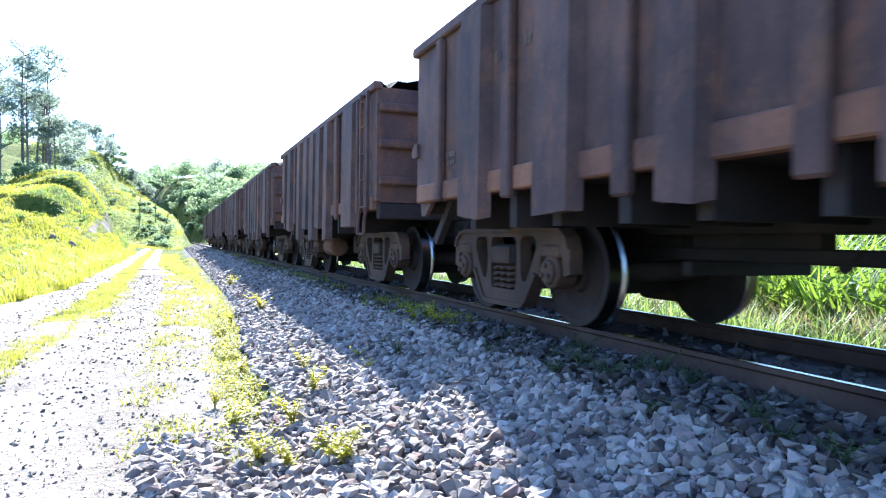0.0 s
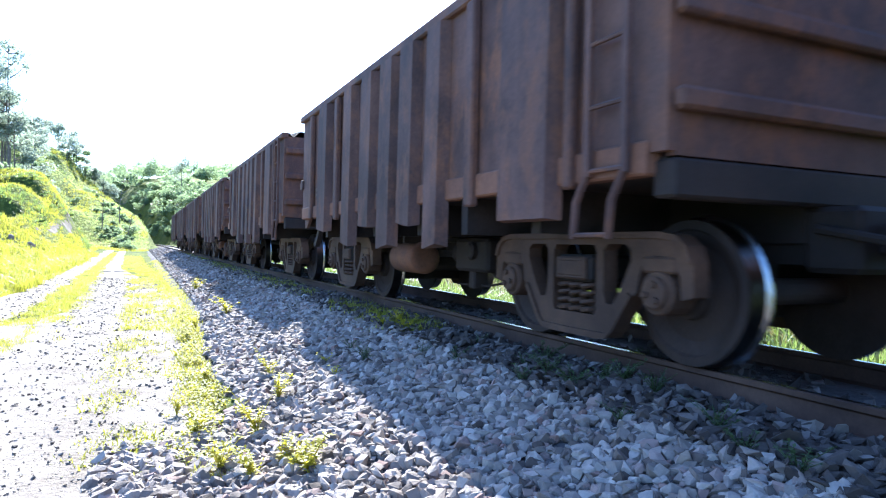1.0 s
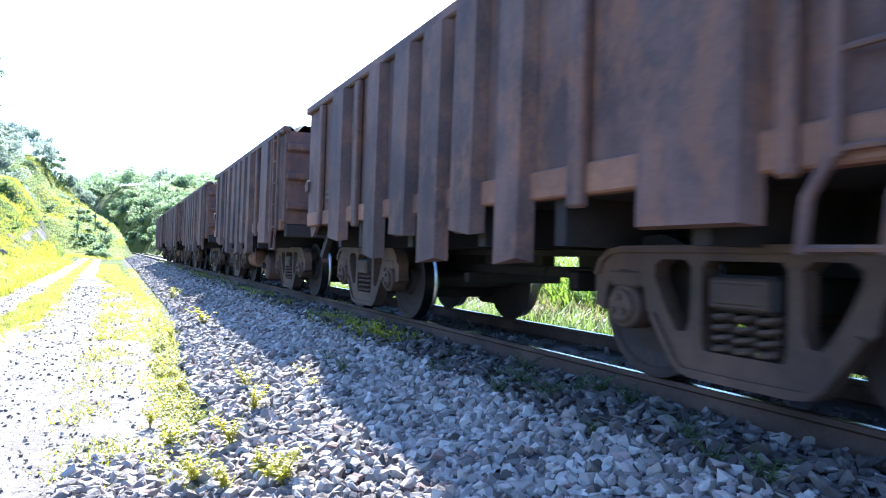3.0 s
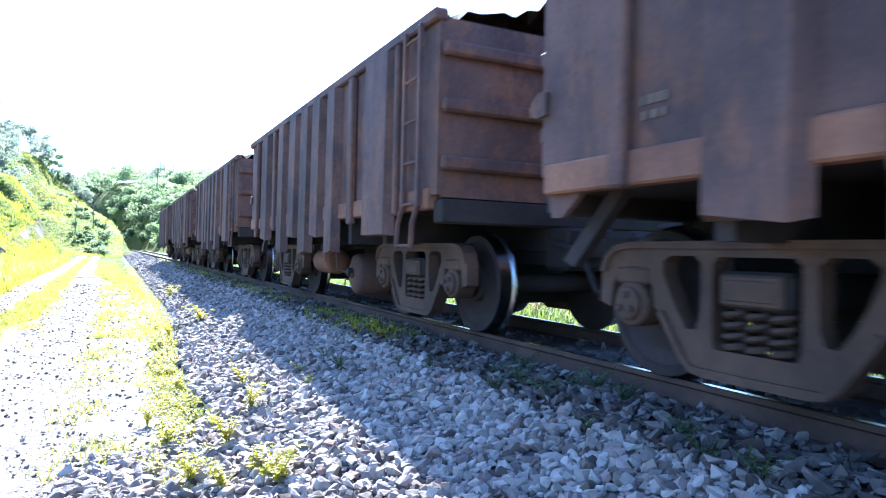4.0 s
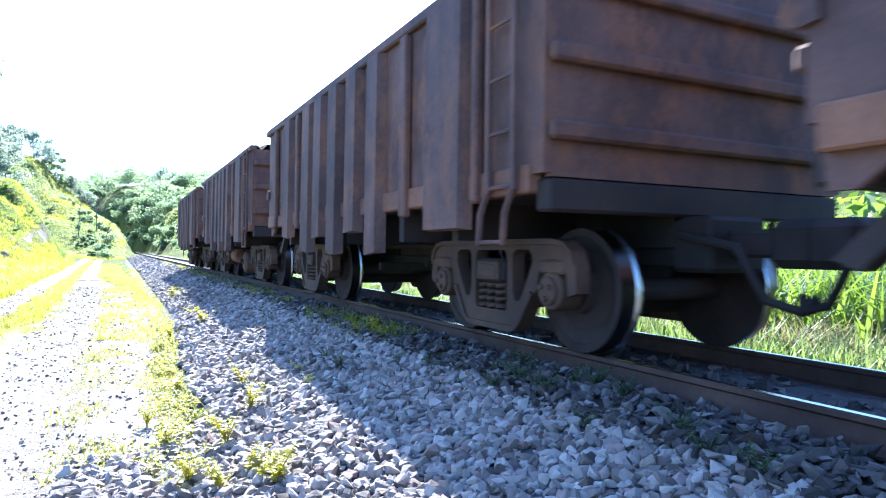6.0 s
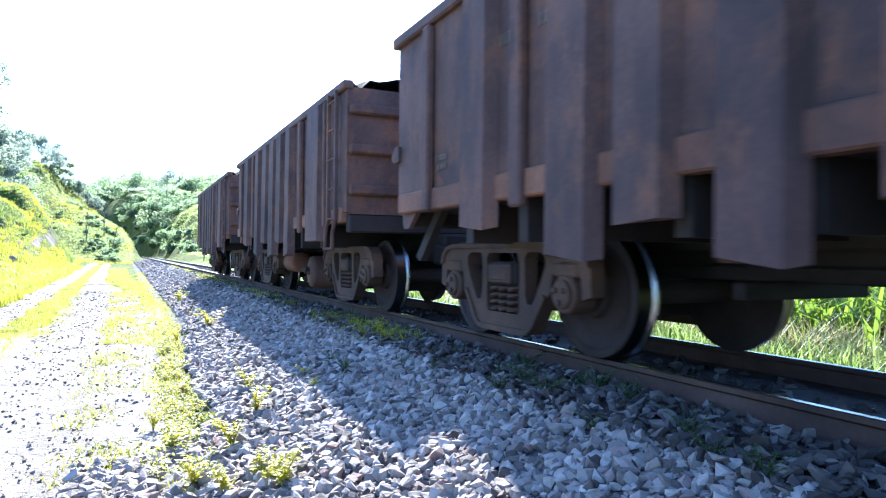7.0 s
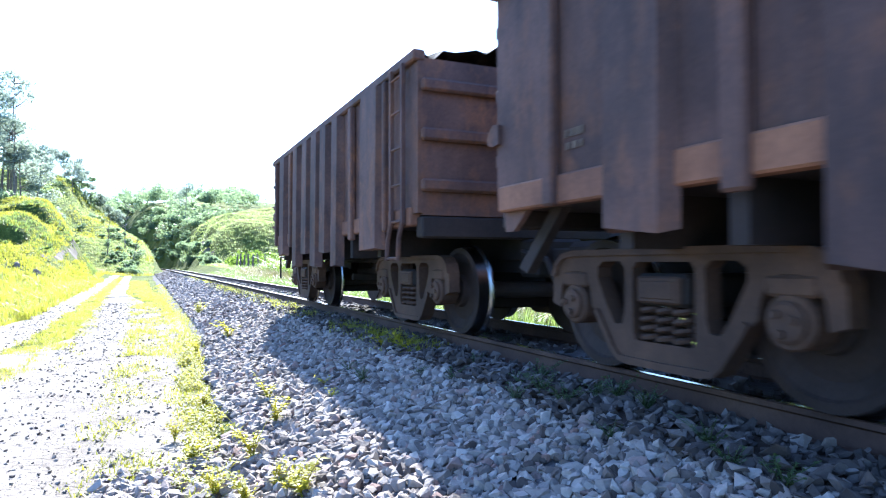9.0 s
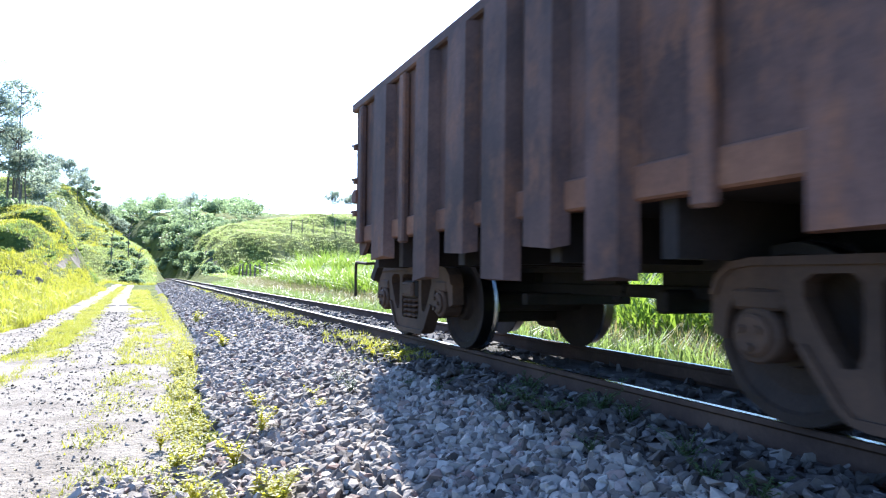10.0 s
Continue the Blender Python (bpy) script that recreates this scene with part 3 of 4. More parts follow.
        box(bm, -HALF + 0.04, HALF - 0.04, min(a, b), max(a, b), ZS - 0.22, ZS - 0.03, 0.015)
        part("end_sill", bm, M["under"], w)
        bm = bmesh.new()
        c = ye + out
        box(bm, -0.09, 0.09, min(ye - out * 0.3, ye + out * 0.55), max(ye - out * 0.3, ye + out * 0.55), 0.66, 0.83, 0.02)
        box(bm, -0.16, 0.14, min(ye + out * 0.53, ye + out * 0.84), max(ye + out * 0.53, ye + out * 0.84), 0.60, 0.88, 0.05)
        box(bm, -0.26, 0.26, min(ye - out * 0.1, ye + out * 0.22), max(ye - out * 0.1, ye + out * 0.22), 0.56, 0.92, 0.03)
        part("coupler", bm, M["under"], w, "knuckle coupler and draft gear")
        bm = bmesh.new()
        tube(bm, [(-0.28, ye, 0.8), (-0.30, ye + out * 0.45, 0.72), (-0.27, ye + out * 0.62, 0.42), (-0.22, ye + out * 0.8, 0.37), (-0.15, ye + out * 0.84, 0.45)], 0.028, 7)
        part("brake_hose", bm, M["under"], w, "black rubber air hose")
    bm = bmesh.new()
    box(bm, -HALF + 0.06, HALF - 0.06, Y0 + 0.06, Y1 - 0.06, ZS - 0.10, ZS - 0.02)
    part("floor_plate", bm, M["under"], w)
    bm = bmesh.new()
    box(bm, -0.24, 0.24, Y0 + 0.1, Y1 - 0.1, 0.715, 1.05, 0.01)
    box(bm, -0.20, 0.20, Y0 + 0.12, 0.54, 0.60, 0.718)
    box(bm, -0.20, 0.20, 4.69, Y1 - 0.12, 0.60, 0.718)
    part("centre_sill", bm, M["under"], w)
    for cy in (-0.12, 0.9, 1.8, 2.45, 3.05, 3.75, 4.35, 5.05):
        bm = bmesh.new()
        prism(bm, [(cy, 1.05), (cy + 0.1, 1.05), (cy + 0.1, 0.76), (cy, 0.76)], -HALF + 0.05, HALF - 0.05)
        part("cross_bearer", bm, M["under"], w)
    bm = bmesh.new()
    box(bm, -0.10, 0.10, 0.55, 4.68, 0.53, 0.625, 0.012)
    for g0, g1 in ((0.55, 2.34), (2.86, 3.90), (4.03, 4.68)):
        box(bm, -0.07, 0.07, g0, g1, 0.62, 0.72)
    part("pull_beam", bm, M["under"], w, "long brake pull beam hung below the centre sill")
    bm = bmesh.new()
    for k in range(9):
        lathe(bm, [(-0.012, 0.012), (-0.006, 0.02), (0.006, 0.02), (0.012, 0.012)], 8, "y" if k % 2 else "x", (-0.32, 2.45 + 0.012 * k, 0.60 - 0.027 * k + 0.0022 * k * k))
    part("chain", bm, M["under"], w, "short slack safety chain")
    bm = bmesh.new()
    box(bm, -0.55, 0.55, 3.4, 3.48, 0.44, 0.54, 0.01)
    part("brake_lever", bm, M["under"], w, "cross lever of the brake rigging")
    bm = bmesh.new()
    box(bm, -0.35, 0.65, 2.0, 2.12, 0.44, 0.6, 0.02)
    part("brake_lever", bm, M["under"], w, "cross lever of the brake rigging")
    if tanks and drum:
        bm = bmesh.new()
        lathe(bm, [(-0.985, 0.08), (-0.975, 0.17), (-0.95, 0.225), (-0.915, 0.245), (0.35, 0.245), (0.40, 0.18)], 32, "x", (0, 1.76, 0.41))
        lathe(bm, [(-1.02, 0.05), (-0.97, 0.05)], 10, "x", (0, 1.76, 0.41))
        drum_ob = part("air_reservoir", bm, M["tank"], w, "orange rusted drum-shaped air tank", True)
        for by in (1.50, 1.80):
            bm = bmesh.new()
            tube(bm, [(-0.55, 1.76 + 0.25 * math.cos(a) * (1 if by > 1.6 else -1), 0.41 + 0.25 * math.sin(a)) for a in (-1.2, -0.6, 0.0, 0.6, 1.2)], 0.012, 5)
            part("strap", bm, M["under"], drum_ob)
        bm = bmesh.new()
        lathe(bm, [(-1.06, 0.03), (-1.05, 0.05), (-1.0, 0.055)], 12, "x", (0, 1.76, 0.43))
        tube(bm, [(-1.04, 1.78, 0.43), (-1.04, 1.94, 0.435)], 0.02, 7)
        part("drain_valve", bm, M["under"], drum_ob)
        bm = bmesh.new()
        tube(bm, [(-0.97, 1.84, 0.335), (-0.97, 2.06, 0.325), (-0.97, 2.08, 0.31), (-0.97, 2.08, 0.245)], 0.009, 6)
        part("release_rod", bm, M["under"], drum_ob, "thin bent release rod")
    if tanks and not drum:
        bm = bmesh.new()
        box(bm, -0.72, -0.42, 1.62, 2.30, 0.43, 0.74, 0.03)
        box(bm, -0.68, -0.52, 1.95, 2.07, 0.26, 0.52, 0.015)
        lathe(bm, [(2.28, 0.05), (2.30, 0.10), (2.48, 0.10), (2.50, 0.05)], 14, "y", (-0.57, 0, 0.60))
        lathe(bm, [(-0.78, 0.06), (-0.76, 0.085), (-0.70, 0.085)], 12, "x", (0, 1.9, 0.63))
        part("control_valve", bm, M["under"], w, "dark brake control valve hung below the floor")
        bm = bmesh.new()
        tube(bm, [(-0.60, 1.80, 0.56), (-0.60, 1.74, 0.45), (-0.60, 1.66, 0.40), (-0.60, 1.58, 0.39), (-0.60, 1.50, 0.42), (-0.60, 1.45, 0.48), (-0.60, 1.42, 0.58), (-0.58, 1.42, 0.80)], 0.022, 7)
        part("air_hose", bm, M["under"], w, "looped black air hose")
        bm = bmesh.new()
        tube(bm, [(-0.60, 2.45, 0.285), (-0.60, 1.80, 0.30), (-0.60, 1.55, 0.34), (-0.60, 1.25, 0.42)], 0.011, 6)
        part("pull_rod", bm, M["under"], w)
    if tanks:
        bm = bmesh.new()
        lathe(bm, [(2.70, 0.10), (2.715, 0.155), (2.74, 0.17), (3.36, 0.17), (3.40, 0.14), (3.43, 0.06)], 28, "y", (-0.86, 0, 0.54))
        part("brake_cylinder", bm, M["tank"], w, "rusted cylindrical tank slung below the sill", True)
        if loop:
            bm = bmesh.new()
            x = -(HALF - 0.19)
            tube(bm, [(x + 0.16, LOOP[0] - 0.12, 0.42), (x + 0.02, LOOP[0] - 0.05, 0.46), (x, LOOP[0], 0.80), (x, LOOP[0] + 0.05, 0.86), (x, LOOP[1] - 0.05, 0.86), (x, LOOP[1], 0.80), (x, LOOP[1], 0.55)], 0.011, 6)
            part("pipe_loop", bm, M["side"], w, "bent pipe hanging below the sill")
        for hy in (2.82, 3.22):
            bm = bmesh.new()
            box(bm, -1.06, -0.62, hy, hy + 0.05, 0.69, 1.05)
            part("hanger", bm, M["under"], w)
    # the ore heap
    rng = np.random.default_rng(3)
    xs, ys = np.linspace(-HALF + 0.06, HALF - 0.06, 24), np.linspace(Y0 + 0.06, Y1 - 0.06, 46)
    X, Y = np.meshgrid(xs, ys)
    end = np.minimum(Y - Y0, Y1 - Y)
    Z = ZT - 0.01 + 0.50 * (1 - (np.abs(X) / HALF) ** 1.7) * (0.8 + 0.2 * np.cos((Y - 0.9) * 2.2)) * (0.78 + 0.22 * smooth01(0.0, 0.5, end))
    Z = Z + rng.normal(0, 0.028, X.shape) + 0.025 * np.sin(5.1 * X + 3.7 * Y) * np.sin(4.3 * Y)
    spill = np.convolve(rng.random(50), (0.25, 0.5, 0.25), "valid")[:46, None]
    Z = Z + smooth01(1.08, 1.24, np.abs(X)) * (0.13 * spill - 0.01) * smooth01(0.1, 0.6, end)
    V = np.stack([X, Y, Z], -1).reshape(-1, 3)
    i = (np.arange(45)[:, None] * 24 + np.arange(23)[None]).ravel()
    ore = new("ore_load", mesh_np("ore_load", V, np.stack([i, i + 1, i + 25, i + 24], -1), M["ore"]))
    ore.parent = w
    tagged(ore, "heaped dark crushed ore")
    # painted marks that can't be read
    marks = [(5.38, 1.40, 0.025, 0.045), (5.42, 1.40, 0.03, 0.045), (5.47, 1.40, 0.03, 0.045), (5.53, 1.40, 0.02, 0.045), (5.39, 1.33, 0.02, 0.04), (5.44, 1.33, 0.035, 0.04), (5.51, 1.33, 0.025, 0.04)]
    marks += [(4.48 + 0.05 * k, 2.02, 0.022, 0.075) for k in range(3)] + [(4.08 + 0.05 * k, 2.02, 0.022, 0.075) for k in range(2)]
    for my, mz, ln, ht in marks:
        bm = bmesh.new()
        x = -(HALF + 0.006)
        box(bm, x - 0.004, x, my, my + ln, mz, mz + ht)
        part("lettering_bar", bm, M["mark"], w, "faded white painted marking")
    for y in (0.0, rear):
        make_bogie(w, y)
    return w


SPEED, PITCH = 5.33, 9.12
FIRST = 3.2 + SPEED * 9.652 - 7 * PITCH       # leading bogie of the foremost wagon at the start
plain, tanked = make_wagon(False), make_wagon(True)
piped, looped = make_wagon(True, False), make_wagon(True, True, True)
last = make_wagon(False, Y1=5.70, posts=[(a * 0.95, b * 0.95, c) for a, b, c in POSTS], thin=[(a * 0.95, b * 0.95, c) for a, b, c in THIN], rear=5.06)
stubby, narrow = make_wagon(False, posts=POSTS_SHORT, thin=THIN_SHORT), make_wagon(False, posts=POSTS_NARROW)
tagged(tanked, "rust-brown open gondola wagon with air tanks slung below")
tagged(piped, "rust-brown open gondola wagon with brake valve and hose below")
tagged(last, "rust-brown open gondola wagon at the tail of the train")
tagged(stubby, "rust-brown open gondola wagon with short posts and stakes")
tagged(narrow, "rust-brown open gondola wagon with narrow pressed posts")
tagged(looped, "rust-brown open gondola wagon with air tanks and pipe loop")
same = Matrix.Identity(4)
wagons = [tanked, stubby, piped, plain, looped, narrow, copy_thing(tanked, same), last]
VIEW_SHIFT = [0.0, 0.0, -0.05, -0.03, -0.14, -0.05, -0.03, -0.10]     # shifts along the line, fitted to the camera's view


def motions():
    """The train rolls towards the camera at a steady pace; its wheels turn with it."""
    times = [i * 0.1 for i in range(101)]
    for k, w in enumerate(wagons):
        walk(w, [(t, pose(MID, FIRST + k * PITCH + VIEW_SHIFT[k] - SPEED * t, 0)) for t in times])
        for o in w.children_recursive:
            if o.name.split(".")[0] == "wheelset":
                wy = o.location.y
                walk(o, [(t, pose(0, wy, R_WHEEL, math.degrees(SPEED * t / R_WHEEL) + 17 * k)) for t in times])


# ---- plants ----
def blade(h, w, bend, a, x=0.0, y=0.0):
    c, s = math.cos(a), math.sin(a)
    pts = []
    for f, ww in ((0, 1), (0.5, 0.8)):
        o = bend * f * f * h
        for sgn in (-1, 1):
            px, py = o, sgn * w * ww / 2
            pts.append((x + px * c - py * s, y + px * s + py * c, h * f * (1 - 0.15 * bend * f)))
    o = bend * h
    pts.append((x + o * c, y + o * s, h * (1 - 0.35 * min(bend, 1.5))))
    return np.array(pts), np.array([(0, 1, 3), (0, 3, 2), (2, 3, 4)])


def merge(bits):
    V, T, off = [], [], 0
    for v, t in bits:
        V.append(v)
        T.append(t + off)
        off += len(v)
    return np.concatenate(V), np.concatenate(T)


def tuft(rng, n, h, w, spread, bend=0.6):
    return merge([blade(h * rng.uniform(0.5, 1.1), w * rng.uniform(0.7, 1.2), bend * rng.uniform(0.2, 1.4), rng.uniform(0, 6.28), rng.normal(0, spread), rng.normal(0, spread)) for i in range(n)])


def sprig(q):
    """A small branching weed: a few leaning stems set with pointed leaves."""
    bits = []
    for k in range(4):
        a, ln, lean = q.uniform(0, 6.28), q.uniform(0.07, 0.16), q.uniform(0.2, 0.9)
        bits.append(blade(ln, 0.004, lean, a))
        for j in range(7):
            f = q.uniform(0.2, 1.0)
            v, t = blade(q.uniform(0.02, 0.04), 0.013, q.uniform(0.8, 1.8), q.uniform(0, 6.28))
            bits.append((v + np.array([lean * ln * f * f * math.cos(a), lean * ln * f * f * math.sin(a), ln * f * 0.85]), t))
    return merge(bits)


rng = np.random.default_rng(11)
TUFTS = [tuft(rng, 16, 0.16, 0.012, 0.06) for i in range(6)]
LOW = [tuft(rng, 22, 0.075, 0.014, 0.055, 1.1) for i in range(6)]
TALL = [tuft(rng, 18, 0.42, 0.014, 0.08, 0.7) for i in range(6)]
CLUMPS = [tuft(rng, 7, 0.2, 0.035, 0.10, 0.8) for i in range(6)]
SPRIGS = [sprig(rng) for i in range(8)]
CANES = [tuft(rng, 16, 1.5, 0.05, 0.16, 0.9) for i in range(6)]


def stuff(name, templates, x, y, scale, material, label, category, tilt=0.15, seed=1, sink=0.01):
    r = np.random.default_rng(seed)
    x, y = np.asarray(x), np.asarray(y)
    z = height(x, y) - sink
    V, T = scatter(templates, np.stack([x, y, z], -1), scale, r.uniform(0, 6.28, len(x)), tilt, r)
    return tagged(new(name, mesh_np(name, V, T, material)), label, category, kind="stuff")


def value_noise(x, y):
    """Smooth random field without rows or stripes."""
    xi, yi = np.floor(x), np.floor(y)
    fx, fy = x - xi, y - yi
    fx, fy = fx * fx * (3 - 2 * fx), fy * fy * (3 - 2 * fy)
    h = lambda a, b: np.modf(np.abs(np.sin(a * 127.1 + b * 311.7) * 43758.5453))[0]
    return (h(xi, yi) * (1 - fx) + h(xi + 1, yi) * fx) * (1 - fy) + (h(xi, yi + 1) * (1 - fx) + h(xi + 1, yi + 1) * fx) * fy


def patchy(x, y, s, share):
    """True on about that share of the ground, in ragged patches of about 1 / s metres."""
    u, w = (0.77 * x + 0.64 * y * 0.7) * s, (-0.64 * x + 0.77 * y * 0.7) * s
    v = 0.5 * value_noise(u, w) + 0.3 * value_noise(u * 2.3 - w + 9, w * 2.3 + u - 4) + 0.2 * rng.random(len(u))
    return v > 0.5 + 0.42 * (0.5 - share)


# verge between the road and the ballast
n = 3000
y = 3.7 + 41 * rng.random(n) ** 1.6
x = np.interp(y, [4, 6.5, 9, 12.5, 24, 45], [0.36, 0.45, 0.54, 0.68, 0.80, 0.9]) + rng.normal(0, 0.08, n) * (1 + smooth01(8, 20, y))
keep = patchy(x, y, 2.2, 0.7)
stuff("verge_grass", TUFTS, x[keep], y[keep], rng.uniform(0.25, 0.75, keep.sum()), M["grass"], "ragged strip of sunlit yellow-green grass", "grass", seed=2)
n = 1500
y = 3.6 + 9.5 * rng.random(n) ** 1.2
x = np.interp(y, [3.6, 4.5, 6.5, 9, 12.5], [0.28, 0.36, 0.45, 0.56, 0.70]) + rng.normal(0, 0.07, n) * (1 + 0.5 * smooth01(5, 4, y))
keep = patchy(x, y, 3.2, 0.48) & (rng.random(n) < 0.25 + 0.75 * smooth01(4.2, 5.2, y))
stuff("verge_weeds", SPRIGS, x[keep], y[keep], rng.uniform(0.5, 1.1, keep.sum()), M["weed"], "bright yellow-green weeds at the ballast's foot", "weeds", seed=17)
# loose tufts on the road's edge, closing up farther on
n = 2600
y = 4.0 + 9 * rng.random(n) ** 1.1
x = path_off(y) - 0.36 + 0.80 * rng.random(n) ** 0.8
keep = patchy(x, y, 2.0, 0.40)
stuff("road_grass", LOW, x[keep], y[keep], rng.uniform(0.5, 1.3, keep.sum()), M["grass"], "thin grass creeping over the dirt road", "grass", seed=3)
n = 5200
y = 8.5 + 52 * rng.random(n) ** 1.5
x = path_off(y) + rng.uniform(-0.28, 0.75, n) - 0.35 * rng.random(n) * smooth01(15, 40, y)
keep = patchy(x, y, 1.3, 0.62) & (rng.random(n) < smooth01(8.0, 15.0, y + rng.normal(0, 1.2, n)))
stuff("shoulder_grass", TUFTS, x[keep], y[keep], rng.uniform(0.4, 1.0, keep.sum()), M["grass"], "yellow-green grass between the dirt road and the ballast", "grass", seed=16)
# strip between the ruts
n = 3900
y = 6.6 + 70 * rng.random(n) ** 1.8
x = path_off(y) - 1.5 - 0.2 * smooth01(11, 7, y) + rng.normal(0, 0.19, n) * (0.55 + 0.45 * smooth01(6.5, 12.0, y))
keep = patchy(x, y, 1.6, 0.85) | (y < 10)
stuff("middle_grass", TUFTS, x[keep], y[keep], rng.uniform(0.3, 0.85, keep.sum()), M["grass"], "low grass between the two wheel ruts", "grass", seed=4)
n = 1800
y = 11 + 40 * rng.random(n) ** 1.6
x = path_off(y) + np.where(rng.random(n) < 0.5, -1.17, -1.84) + rng.normal(0, 0.09, n)
keep = patchy(x, y, 1.6, 0.5)
stuff("rut_edge_grass", TUFTS, x[keep], y[keep], rng.uniform(0.3, 0.8, keep.sum()), M["grass"], "ragged grass hanging over the ruts", "grass", seed=14)
# meadow left of the road
n = 8500
y = 10 + 50 * rng.random(n) ** 1.3
x = path_off(y) - 2.6 - 0.6 * smooth01(20, 12, y) - rng.normal(0, 0.1, n) - 26 * rng.random(n) ** 1.8
keep = (hollows(x, y) < 0.25) & ((y < 42) | patchy(x, y, 0.4, 0.5))
x, y, n = x[keep], y[keep], int(keep.sum())
stuff("meadow_grass", TUFTS + TUFTS + TALL[:2], x, y, rng.uniform(0.7, 1.3, n) * (1 + 0.010 * y), M["grass"], "lush sunlit meadow grass", "grass", seed=5)
n = 15000
y = 38 + 46 * rng.random(n)
x = -3.4 - 0.014 * y - 17 * rng.random(n) ** 1.4
keep = (hollows(x, y) < 0.5) & ((x < -6.2) | (x > -5.3) | (y < 50))
x, y = x[keep], y[keep]
lush = patchy(x, y, 0.3, 0.9)
stuff("hillside_grass", CLUMPS, x[lush], y[lush], rng.uniform(0.7, 1.5, lush.sum()), M["grass"], "long bright grass over the knoll", "grass", seed=6)
stuff("hillside_grass", CLUMPS, x[~lush], y[~lush], rng.uniform(0.7, 1.7, (~lush).sum()), M["hill"], "green tussocks over the knoll", "grass", seed=18)
n = 9500
y = 88 + 62 * rng.random(n)
x = track_off(y) + 0.8 - 24 * rng.random(n) ** 1.2
lush = patchy(x, y, 0.2, 0.2)
stuff("slope_grass", CLUMPS, x[lush], y[lush], rng.uniform(1.2, 2.4, lush.sum()), M["grass"], "coarse grass over the slope above the cutting", "grass", seed=15)
stuff("slope_grass", CLUMPS, x[~lush], y[~lush], rng.uniform(0.9, 2.0, (~lush).sum()), M["slope"], "green tussocks over the slope above the cutting, paled for haze", "grass", seed=19)
# far side of the line
n = 4800
y = -4 + 64 * rng.random(n) ** 1.2
x = track_off(y) + 5.0 + 3.4 * rng.random(n) ** 1.2
stuff("lineside_grass", TUFTS + TALL, x, y, rng.uniform(0.8, 1.5, n), M["hill"], "sunlit grass along the far side of the rails", "grass", seed=7)
n = 2600
y = -2 + 52 * rng.random(n)
x = 5.9 + 2.6 * rng.random(n)
stuff("dry_lineside_grass", TALL, x, y, rng.uniform(1.0, 1.8, n), M["dry"], "dry pale seed heads beside the rails", "dry grass", seed=8)
n = 2600
y = -2 + 46 * rng.random(n)
x = 6.9 + 5.2 * rng.random(n) - 0.0
far = rng.random(n) < 0.35
y = np.where(far, 40 + 24 * rng.random(n), y)
x = np.where(far, y * (0.212 + 0.16 * rng.random(n)), x)
stuff("cane_field", CANES, x, y, rng.uniform(0.7, 1.25, n) * np.where(far, 1.6, 1.0), M["cane"], "tall broad-leaved cane standing behind the track", "cane", seed=9)
n = 9500
y = 60 + 72 * rng.random(n) ** 0.7
x = track_off(y) + 7.0 + 34 * rng.random(n) ** 1.2
stuff("mound_grass", CLUMPS, x, y, rng.uniform(1.0, 2.3, n), M["slope"], "grass over the mound beyond the rails", "grass", seed=10)


# ---- woods and shrubs ----
def leaf_cloud(r, centres, radii, per, size, flat=0.7):
    """Many small leaves, thick towards each clump's outside."""
    C = np.repeat(np.asarray(centres, float), per, 0)
    R = np.repeat(np.asarray(radii, float), per)
    d = r.normal(0, 1, (len(C), 3))
    d /= np.linalg.norm(d, axis=1)[:, None]
    P = C + d * (R * r.uniform(0.35, 1.0, len(C)) ** 0.6)[:, None] * np.array([1, 1, flat])
    a = r.normal(0, 1, (len(C), 3))
    a /= np.linalg.norm(a, axis=1)[:, None]
    b = np.cross(a, r.normal(0, 1, (len(C), 3)))
    b /= np.linalg.norm(b, axis=1)[:, None]
    s = (size * r.uniform(0.6, 1.3, len(C)))[:, None]
    V = np.stack([P - a * s, P + b * s * 0.45, P + a * s, P - b * s * 0.45], 1).reshape(-1, 3)
    i = np.arange(len(C))[:, None] * 4
    T = np.concatenate([np.concatenate([i, i + 1, i + 2], 1), np.concatenate([i, i + 2, i + 3], 1)])
    return V, T


